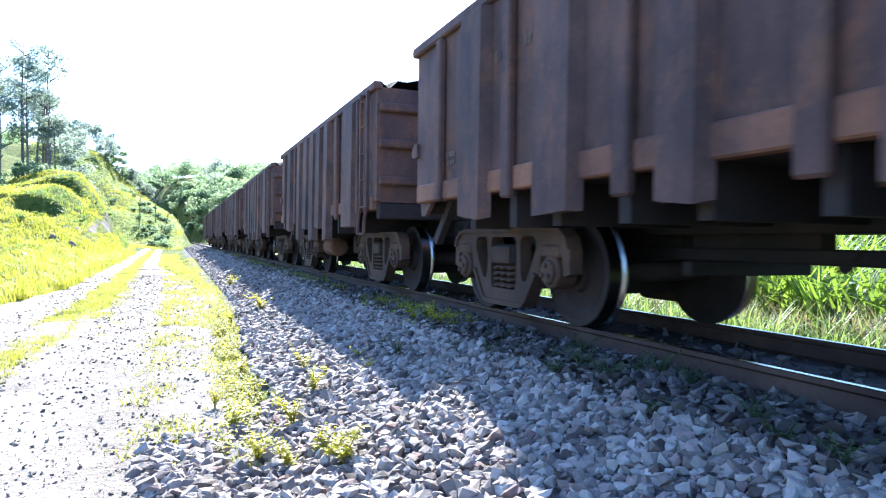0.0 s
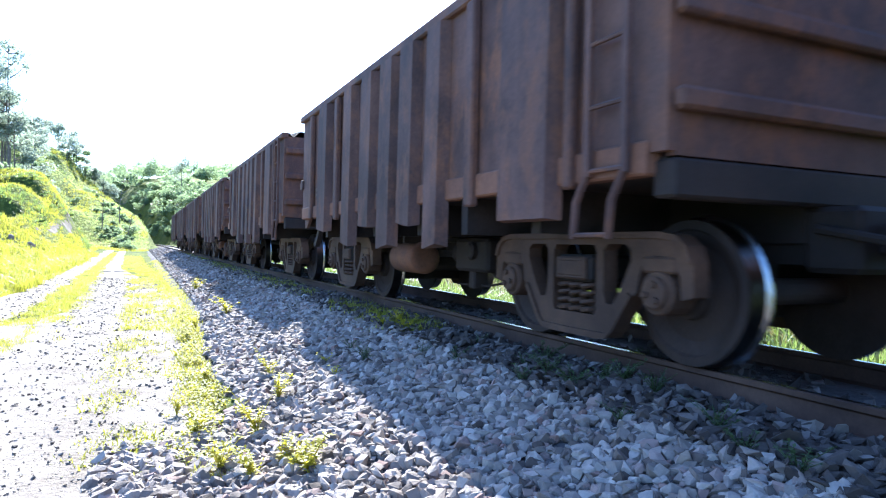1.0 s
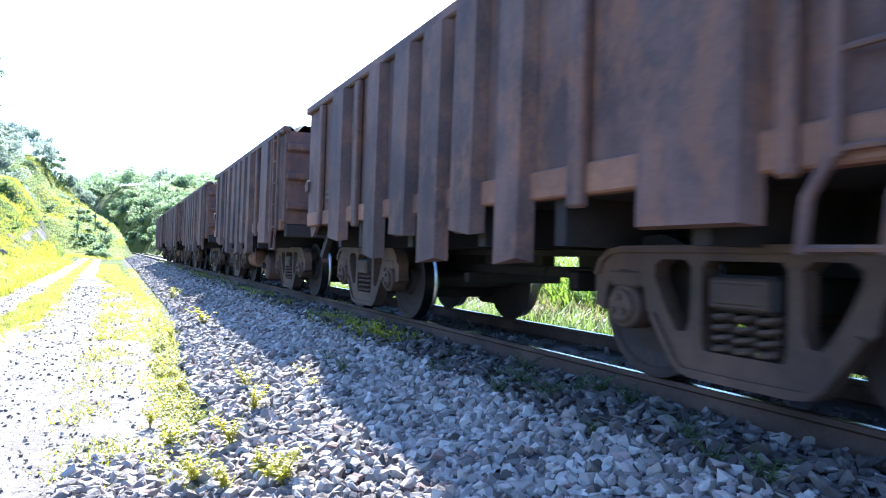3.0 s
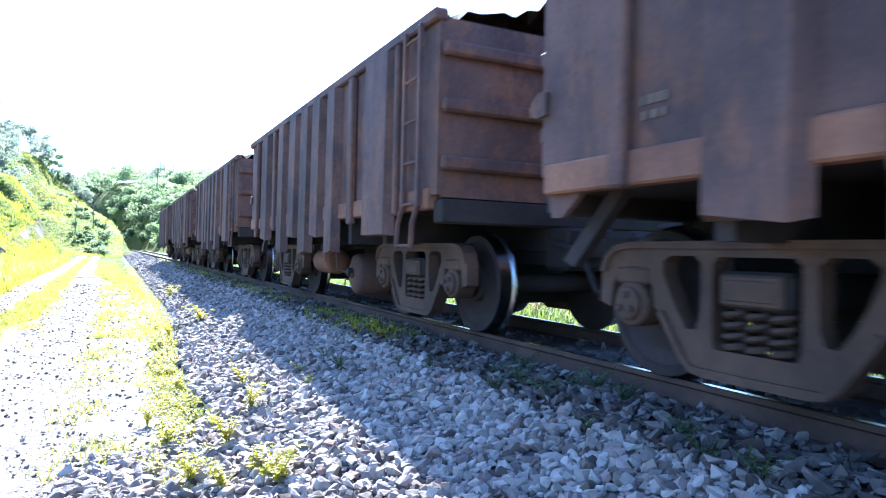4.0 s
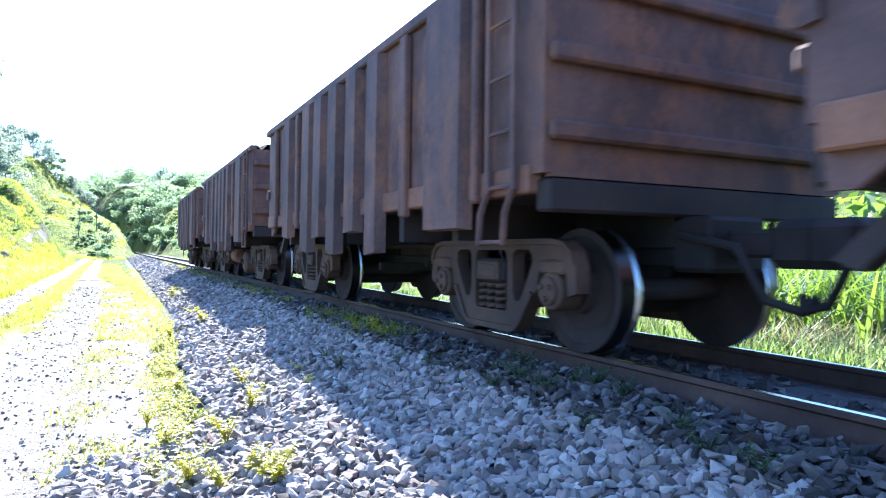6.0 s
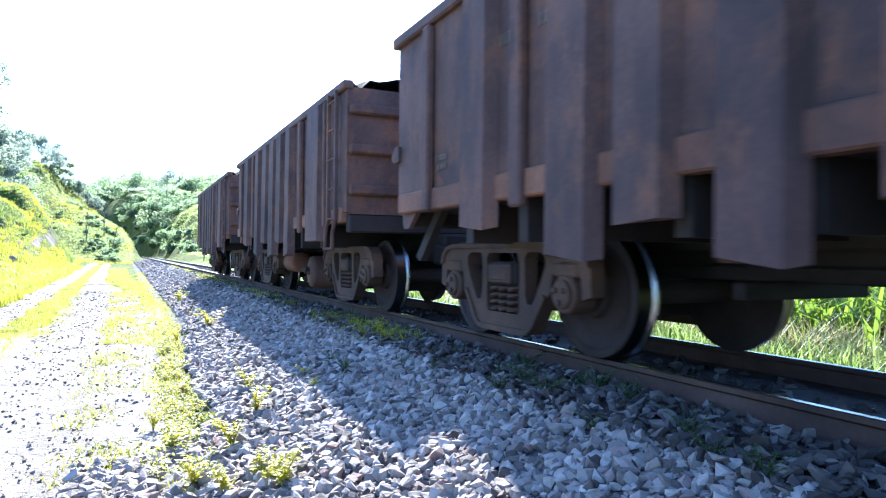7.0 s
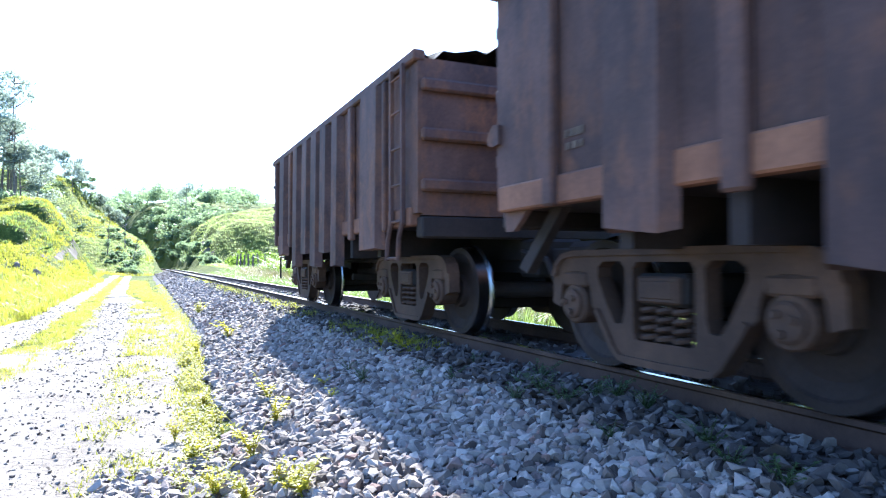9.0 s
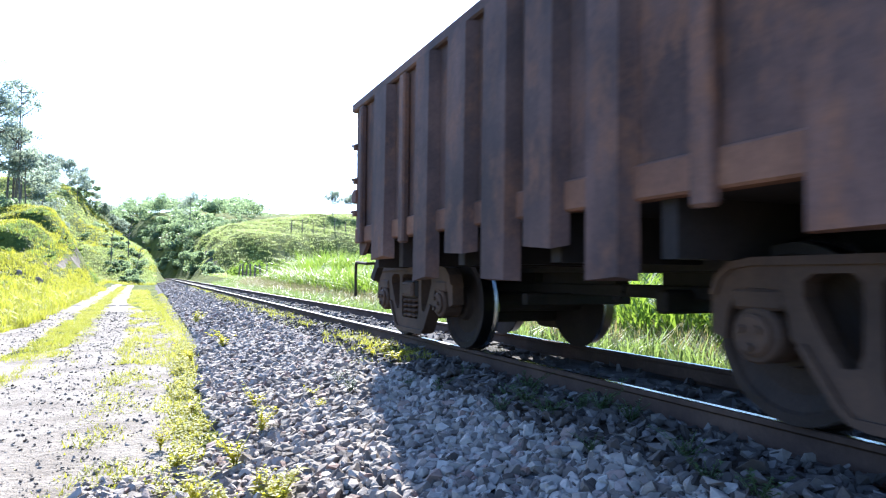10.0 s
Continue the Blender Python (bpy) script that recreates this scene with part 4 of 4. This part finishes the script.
def plant_tree(x, y, h, seed, crown, material, label, category, name="tree", bare=False, lean=0.0):
    r = np.random.default_rng(seed)
    root = tagged(new(name), label, category)
    root.location = (x, y, float(height(x, y)) - 0.15)
    bm = bmesh.new()
    trunk = [(lean * f * f * h + 0.10 * math.sin(seed + 5 * f), 0.12 * math.cos(seed * 2 + 4 * f), h * f) for f in (0, 0.2, 0.4, 0.6, 0.8, 0.97)]
    tube(bm, trunk, 0.009 * h + 0.03, 7, 0.02)
    part("trunk", bm, M["bark"], root)
    tips = []
    for k in range(11 if not bare else 9):
        f = r.uniform(0.35 if not bare else 0.3, 0.98)
        i = min(int(f * 5), 4)
        base = Vector(trunk[i]).lerp(Vector(trunk[i + 1]), f * 5 - i)
        a, ln = r.uniform(0, 6.28), crown * r.uniform(0.45, 1.0) * (1.15 - 0.5 * f)
        tip = base + Vector((math.cos(a) * ln, math.sin(a) * ln, ln * r.uniform(0.3, 0.9)))
        mid = base.lerp(tip, 0.5) + Vector((0, 0, -0.08 * ln))
        bm = bmesh.new()
        tube(bm, [base, mid, tip], 0.045 + 0.003 * h, 5, 0.012)
        part("limb", bm, M["bark"], root)
        tips += [tip, mid.lerp(tip, 0.5)]
    if not bare:
        tips.append(Vector(trunk[-1]))
        V, T = leaf_cloud(r, [tuple(p) for p in tips], r.uniform(0.5, 1.0, len(tips)) * crown * 0.46, 80, 0.15)
        ob = new("crown", mesh_np("crown", V, T, material))
        ob.parent = root
    return root


r = np.random.default_rng(21)
for k, (gx, gy, gh) in enumerate([(-15.6, 84, 15), (-13.6, 86, 14.5), (-17.9, 83, 12), (-19.9, 88, 13.5), (-11.4, 88, 9), (-12.5, 84, 8), (-22, 84, 11.5), (-16.6, 90, 12), (-10.0, 90, 7), (-24.5, 90, 12), (-14.4, 93, 9.5), (-26, 80, 12), (-18.6, 79, 9), (-21, 78, 8), (-23.5, 77, 10), (-16.0, 95, 13), (-20.5, 97, 15), (-28, 96, 15), (-14.8, 82, 11), (-12.9, 83, 10.5), (-14.2, 88, 12), (-11.9, 92, 7.5)]):
    plant_tree(gx, gy, gh * 1.14, 40 + k, 2.5 if gh > 10 else 2.1, M["gum"], "tall slender gum tree with an airy grey-green crown", "tree", "gum_tree")
for k, (gx, gy, gh) in enumerate([(-5.0, 104, 6), (-3.0, 112, 7), (-8.8, 98, 4.0), (-1.5, 101, 4.0)]):
    plant_tree(gx, gy, gh, 70 + k, 1.6, None, "bare grey dead tree with a few thin limbs", "dead tree", "dead_tree", True, 0.1)
for k, (gx, gy, gh) in enumerate([(8.2, 160, 9), (-17, 150, 5.5), (-15, 149, 4.8), (-13.2, 151, 5), (-11.8, 150, 4.2), (-10.2, 152, 4.4), (-8.6, 151, 3.8), (-7.2, 153, 4.2), (-19, 148, 6.5), (-21, 150, 6), (-5.8, 154, 3.8), (-12.5, 140, 5.5), (-15.5, 122, 6), (-17.5, 138, 5), (32, 124, 5.0), (36, 124, 4.5)]):
    plant_tree(gx, gy, gh, 80 + k, 1.6 + 0.14 * gh, M["gum"], "lone spreading tree standing above the woods", "tree", "spreading_tree")


def thicket(name, xs, ys, size, material, label, category, seed, per=46, leaf=0.2, lift=0.35):
    """A group of bushes that nobody could count, with a ragged outline."""
    q = np.random.default_rng(seed)
    C, R = [], []
    for bx, by, bs in zip(xs, ys, size):
        bz = float(height(bx, by))
        for k in range(5):
            rr = bs * q.uniform(0.35, 0.75)
            C.append((bx + q.normal(0, bs * 0.5), by + q.normal(0, bs * 0.5), bz + bs * lift + abs(q.normal(0, bs * 0.45))))
            R.append(rr)
    V, T = leaf_cloud(q, C, R, per, leaf)
    return tagged(new(name, mesh_np(name, V, T, material)), label, category, kind="stuff")


# woods on the far slopes
n = 460
wy = 118 + 150 * r.random(n) ** 1.1
wx = r.uniform(-95, 75, n)
ok = (np.abs(wx - track_off(wy) - 2) > 5) & ~((wx < 5) & (wx > -26) & (wy < 152)) & ~((wx > 7) & (wy < 165)) & (wx < 0.14 * wy)
thicket("far_woods", wx[ok], wy[ok], r.uniform(1.9, 3.9, ok.sum()), M["tree"], "green woods on the valley's far side, leaves paled for haze", "woods", 22, 125, 0.30, 0.6)
n = 50
bx, by = r.uniform(-28, 1, n), 90 + 46 * r.random(n)
ok = np.abs(bx - track_off(by) - 2) > 4.5
thicket("hillside_bushes", bx[ok], by[ok], r.uniform(0.25, 0.85, ok.sum()), M["tree"], "scrubby bushes scattered over the slope", "bushes", 23, 80, 0.13)
n = 60
by = 88 + 45 * r.random(n)
bx = track_off(by) + np.where(r.random(n) < 0.5, -0.8 - 4 * r.random(n), 6.4 + 2.5 * r.random(n))
thicket("cutting_bushes", bx, by, r.uniform(0.3, 0.9, n), M["tree"], "dark bushes closing in on the cutting", "bushes", 24, 110, 0.13)
n = 110
by = 136 + 60 * r.random(n)
bx = track_off(by) + 5.2 + 13 * r.random(n)
thicket("far_cutting_bushes", bx, by, r.uniform(0.6, 1.6, n), M["tree"], "scrub covering the bank where the line curves away", "bushes", 29, 120, 0.16)
n = 46
by = 56 + 24 * r.random(n)
bx = 8.5 + 6 * r.random(n)
thicket("lineside_bushes", bx, by, r.uniform(0.5, 1.1, n), M["cane"], "bright leafy shrubs along the fence", "bushes", 25, 70, 0.16)
n = 60
by = 3 + 60 * r.random(n)
bx = 12 + 22 * r.random(n)
ok = bx > 0.36 * by + 1.5
thicket("field_edge_bushes", bx[ok], by[ok], r.uniform(1.0, 2.4, ok.sum()), M["cane"], "dense green bushes behind the cane", "bushes", 26, 70, 0.26)
n = 40
bx, by = r.uniform(-30, -6, n), r.uniform(48, 78, n)
thicket("knoll_bushes", bx, by, r.uniform(0.12, 0.35, n), M["hill"], "low tufty shrubs on the knoll", "bushes", 27, 50, 0.07)


thicket("dark_bush", [5.9, 6.8, 7.4], [112.0, 113.0, 111.0], [1.7, 2.0, 1.3], M["tree"], "dark round bush crowding the mouth of the cutting", "bushes", 30, 260, 0.16, 0.8)
n = 40
bx, by = r.uniform(-30, -13, n), r.uniform(76, 92, n)
thicket("understorey", bx, by, r.uniform(0.8, 1.8, n), M["tree"], "dense shrubs under the gum trees", "bushes", 28, 60, 0.24)


# fences
def fence(posts, seed, label):
    q = np.random.default_rng(seed)
    f = tagged(new("wire_fence"), label, "fence")
    tops = []
    for px, py, ph in posts:
        bm = bmesh.new()
        tube(bm, [(0, 0, -0.2), (q.normal(0, 0.02), q.normal(0, 0.02), ph * 0.5), (q.normal(0, 0.05), q.normal(0, 0.05), ph)], 0.09, 7, 0.07)
        p = part("post", bm, M["wood"], f)
        p.location = (px, py, float(height(px, py)))
        tops.append(Vector(p.location) + Vector((0, 0, ph)))
    for drop in (0.12, 0.5, 0.85):
        bm = bmesh.new()
        tube(bm, [t - Vector((0, 0, drop)) for t in tops], 0.006, 4)
        part("wire", bm, M["railside"], f)
    return f


fence([(7.6 + 0.1 * k, 47 + 3.4 * k, 1.35 + 0.1 * math.sin(3 * k)) for k in range(7)], 3, "weathered round timber fence posts with wire beside the line")
fence([(21.5 + 1.75 * k, 110 - 0.4 * k, 2.0 + 0.3 * math.sin(2 * k)) for k in range(10)], 4, "old timber fence along the crest of the mound")

# two dark stumps in the meadow
for k, (sx, sy) in enumerate([(-6.9, 45.0), (-5.8, 44.6)]):
    bm = bmesh.new()
    lathe(bm, [(-0.1, 0.22), (0.10, 0.19), (0.24, 0.15), (0.32, 0.07)], 9, "z")
    for v in bm.verts:
        v.co += Vector((0.08 * math.sin(9 * v.co.z + k), 0.06 * math.cos(7 * v.co.x), 0.05 * math.sin(8 * v.co.y + k)))
    st = tagged(part("tree_stump", bm, M["bark"]), "dark rotting stump standing in meadow grass", "stump")
    st.location = (sx, sy, float(height(sx, sy)))


# ---- weeds in the ballast ----
def make_weed(seed, h, n_stem, leaf, material, label):
    q = np.random.default_rng(seed)
    root = tagged(new("weed"), label, "weed", "weeds in the ballast")
    bits_v, bits_t, off = [], [], 0
    for k in range(n_stem):
        a, ln = q.uniform(0, 6.28), h * q.uniform(0.6, 1.1)
        lean = q.uniform(0.2, 1.0)
        pts = [Vector((math.cos(a) * lean * ln * f * f, math.sin(a) * lean * ln * f * f, ln * f)) for f in (0, 0.35, 0.7, 1.0)]
        bm = bmesh.new()
        tube(bm, pts, 0.0035, 4, 0.0015)
        part("stem", bm, material, root)
        for j in range(13):
            f = q.uniform(0.25, 1.0)
            i = min(int(f * 3), 2)
            c = np.array(pts[i].lerp(pts[i + 1], f * 3 - i))
            d = q.normal(0, 1, 3)
            d[2] = abs(d[2]) * 0.5
            d /= np.linalg.norm(d)
            w = np.cross(d, (0.1, 0.2, 1.0))
            w /= np.linalg.norm(w)
            s = leaf * q.uniform(0.6, 1.2)
            bits_v.append(np.array([c, c + d * s * 0.45 + w * s * 0.28, c + d * s + np.array([0, 0, -0.15 * s]), c + d * s * 0.45 - w * s * 0.28]))
            bits_t += [(off, off + 1, off + 2), (off, off + 2, off + 3)]
            off += 4
    ob = new("leaves", mesh_np("leaves", np.concatenate(bits_v), bits_t, material))
    ob.parent = root
    return root


def plant_weeds(protos, spots, seed):
    q = np.random.default_rng(seed)
    for k, (wx, wy, s) in enumerate(spots):
        m = pose(wx, wy, float(height(wx, wy)) + 0.01, 0, 0, q.uniform(0, 360))
        if k < len(protos):
            protos[k].matrix_basis = m
            protos[k].scale = (s, s, s)
        else:
            c = copy_thing(protos[k % len(protos)], m)
            c.scale = (s, s, s)


SUNNY = [make_weed(90 + k, 0.25, 9, 0.05, M["sun_weed"], "small leafy weed among the stones, its yellow-green brightened for sun") for k in range(4)]
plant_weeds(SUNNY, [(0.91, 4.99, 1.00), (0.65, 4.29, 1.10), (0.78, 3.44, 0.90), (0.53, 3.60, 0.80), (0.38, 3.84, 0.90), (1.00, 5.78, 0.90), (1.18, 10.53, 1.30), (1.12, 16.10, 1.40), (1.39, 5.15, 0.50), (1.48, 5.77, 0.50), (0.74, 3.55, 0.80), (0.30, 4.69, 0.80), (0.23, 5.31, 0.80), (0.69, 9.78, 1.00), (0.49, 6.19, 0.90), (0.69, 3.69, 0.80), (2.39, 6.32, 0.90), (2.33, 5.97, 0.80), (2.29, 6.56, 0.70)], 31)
# weeds by the rail take the copy whose leaf colour is darkened for shade
SHADE_WEEDS = [make_weed(96 + k, 0.15, 11, 0.026, M["dull_weed"], "weed beside the rail, its green darkened for shade") for k in range(4)]
plant_weeds(SHADE_WEEDS, [(2.06, 4.95, 0.80), (2.16, 4.51, 0.90), (2.19, 3.64, 1.00), (2.32, 3.27, 1.10), (2.34, 3.55, 1.20), (2.18, 2.67, 0.80), (2.25, 1.98, 0.90), (2.24, 1.73, 1.00), (2.60, 2.88, 1.10), (2.60, 3.97, 1.20), (2.55, 4.90, 0.80), (1.77, 5.98, 0.90), (1.73, 5.42, 1.00), (2.36, 2.21, 1.10), (2.60, 3.15, 1.20), (2.38, 3.89, 0.80), (2.53, 3.22, 0.90)], 32)
n = 5200
y = 5.8 + 42 * rng.random(n) ** 1.3
x = track_off(y) + 2.52 + rng.normal(0, 0.11, n)
keep = patchy(x, y, 1.1, 0.62)
stuff("rail_edge_grass", TUFTS, x[keep], y[keep], rng.uniform(0.5, 1.1, keep.sum()), M["grass"], "sparse yellow-green grass beside the near rail", "grass", seed=12)
n = 900
y = 3 + 45 * rng.random(n)
x = track_off(y) + rng.uniform(3.1, 3.8, n)
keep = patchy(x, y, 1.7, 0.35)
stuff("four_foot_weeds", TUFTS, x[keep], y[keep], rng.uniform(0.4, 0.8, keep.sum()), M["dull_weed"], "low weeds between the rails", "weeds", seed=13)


# ---- the stones ----
def rock(seed, n=22):
    """A crushed stone: the sharp-edged hull of a few scattered corners."""
    q = np.random.default_rng(seed)
    P = q.normal(0, 1, (n, 3))
    P /= np.abs(P).max(1)[:, None] ** 0.6 * np.linalg.norm(P, axis=1)[:, None] ** 0.4
    P *= q.uniform(0.82, 1.05, (n, 1)) * np.array([q.uniform(1.0, 1.35), q.uniform(0.8, 1.05), q.uniform(0.55, 0.85)])
    bm = bmesh.new()
    for p in P:
        bm.verts.new(p)
    hull = bmesh.ops.convex_hull(bm, input=bm.verts)
    bmesh.ops.delete(bm, geom=[v for v in hull["geom_interior"] if isinstance(v, bmesh.types.BMVert)], context="VERTS")
    bm.verts.index_update()
    V = np.array([v.co[:] for v in bm.verts])
    T = np.array([[v.index for v in f.verts] for f in bm.faces])
    bm.free()
    return V, T


ROCKS = [rock(200 + k, 15) for k in range(16)]
PLAIN = [rock(230 + k, 9) for k in range(8)]


def spins(q, n):
    """Turns of stones lying mostly on their flat sides: any heading, a random tilt."""
    a, b, c = q.uniform(0, 6.28, n), q.normal(0, 0.42, n), q.normal(0, 0.42, n)
    o, z = np.ones(n), np.zeros(n)
    mat = lambda *e: np.stack(e, -1).reshape(n, 3, 3)
    rz = mat(np.cos(a), -np.sin(a), z, np.sin(a), np.cos(a), z, z, z, o)
    rx = mat(o, z, z, z, np.cos(b), -np.sin(b), z, np.sin(b), np.cos(b))
    ry = mat(np.cos(c), z, np.sin(c), z, o, z, -np.sin(c), z, np.cos(c))
    return rx @ ry @ rz


def stones(name, x, y, size, material, label, seed, rise=0.3, shapes=None, lift=0.02):
    q = np.random.default_rng(seed)
    n = len(x)
    P = np.stack([x, y, height(x, y) + lift + size * rise * q.uniform(0.2, 1.6, n)], -1)
    shapes = shapes or ROCKS
    R, which = spins(q, n), q.integers(0, len(shapes), n)
    VV, TT, off = [], [], 0
    for k, (v, t) in enumerate(shapes):
        sel = np.where(which == k)[0]
        w = np.einsum("nij,vj->nvi", R[sel], v) * size[sel][:, None, None] + P[sel][:, None]
        VV.append(w.reshape(-1, 3))
        TT.append((t[None] + (off + np.arange(len(sel)) * len(v))[:, None, None]).reshape(-1, 3))
        off += len(v) * len(sel)
    return tagged(new(name, mesh_np(name, np.concatenate(VV), np.concatenate(TT), material)), label, "stones", kind="stuff")


q = np.random.default_rng(77)


def strewn(n, x0, x1, y0, y1, power=1.0):
    yy = y0 + (y1 - y0) * q.random(n) ** power
    return track_off(yy) + q.uniform(x0, x1, n), yy


x, y = strewn(24000, -0.25, 2.36, 1.5, 12.0, 1.25)
keep = (q.random(len(x)) > smooth01(2.15, 2.45, x)) & ~((y < 3.3) & (x > 0.6) & (q.random(len(x)) < 0.25)) & (x > 0.6 - 0.8 * smooth01(4.9, 4.2, y) + 0.05 * np.clip(y - 6, 0, 8) + 0.10 * lumps(x, y, 2.3))
stones("ballast_stones", x[keep], y[keep], q.uniform(0.016, 0.043, keep.sum()) * (1 + 0.03 * y[keep]), M["stones"], "sharp grey crushed stones heaped beside the track", 41, 0.5)
x, y = strewn(5200, -0.2, 2.36, -6.0, 1.5)
keep = x > 0.6 - 0.8 * smooth01(-3.5, 1.5, y) + 0.10 * lumps(x, y, 2.3)
x, y = x[keep], y[keep]
stones("ballast_stones", x, y, q.uniform(0.025, 0.055, len(x)), M["stones"], "sharp grey crushed stones heaped beside the track", 48, 0.3, PLAIN)
x, y = strewn(7000, 0.95, 2.42, 12.0, 32.0, 1.1)
stones("ballast_stones", x, y, q.uniform(0.04, 0.08, len(x)), M["stones"], "sharp grey crushed stones heaped beside the track", 42, 0.3, PLAIN)
x, y = strewn(4600, 1.0, 2.5, 32.0, 88.0, 1.2)
stones("ballast_stones", x, y, q.uniform(0.06, 0.12, len(x)), M["stones"], "grey crushed stones running along the line", 43, 0.3, PLAIN)
x, y = strewn(4600, 2.2, 2.82, 1.0, 30.0, 1.3)
stones("rail_side_stones", x, y, q.uniform(0.02, 0.05, len(x)), M["dirty"], "smaller dirty stones beside the rail, darkened for shade", 44, 0.5, PLAIN, 0.05)
x, y = strewn(4600, 3.0, 5.3, 0.0, 42.0, 1.1)
keep = np.abs(x - RAIL_B) > 0.1
stones("four_foot_stones", x[keep], y[keep], q.uniform(0.03, 0.06, keep.sum()), M["dirty"], "dirty crushed stones between and beyond the rails, darkened for shade", 45, 0.3, PLAIN)
# pebbles and clods on the road
n = 17000
y = 3 + 22 * q.random(n) ** 1.4
x = path_off(y) + q.uniform(-2.5, 0.6, n)
keep = ~((y > 9) & (x - path_off(y) < -1.2) & (x - path_off(y) > -1.8))
x, y, n = x[keep], y[keep], int(keep.sum())
stones("road_pebbles", x, y, (0.0025 + 0.013 * q.random(n) ** 4.5) * (1 + 0.04 * y), M["pebble"], "small stones and clods scattered on the dirt", 46, 0.4, PLAIN, 0.03)
n = 90
y = 4.62 - 0.5 * q.random(n) ** 1.5
x = q.uniform(-0.25, 0.45, n)
stones("shoulder_stones", x, y, q.uniform(0.015, 0.042, n), M["stones"], "stray ballast stones at the road's edge", 47, 0.4)

# the nearest stones, one by one
bed = bpy.data.objects["ballast_bed"]
rock_meshes = [mesh_np("stone", v, t, M["stone"]) for v, t in ROCKS]
for k in range(300):
    sx, sy, ss = float(q.uniform(0.55, 2.25)), float(q.uniform(1.75, 3.35)), float(q.uniform(0.024, 0.048))
    ob = new("stone", rock_meshes[k % 16])
    ob.parent = bed
    ob.matrix_basis = pose(sx, sy, float(height(sx, sy)) + ss * 0.3, *(float(a) for a in q.normal(0, 24, 2)), float(q.uniform(0, 360))) @ Matrix.Diagonal((ss, ss, ss, 1))

motions()
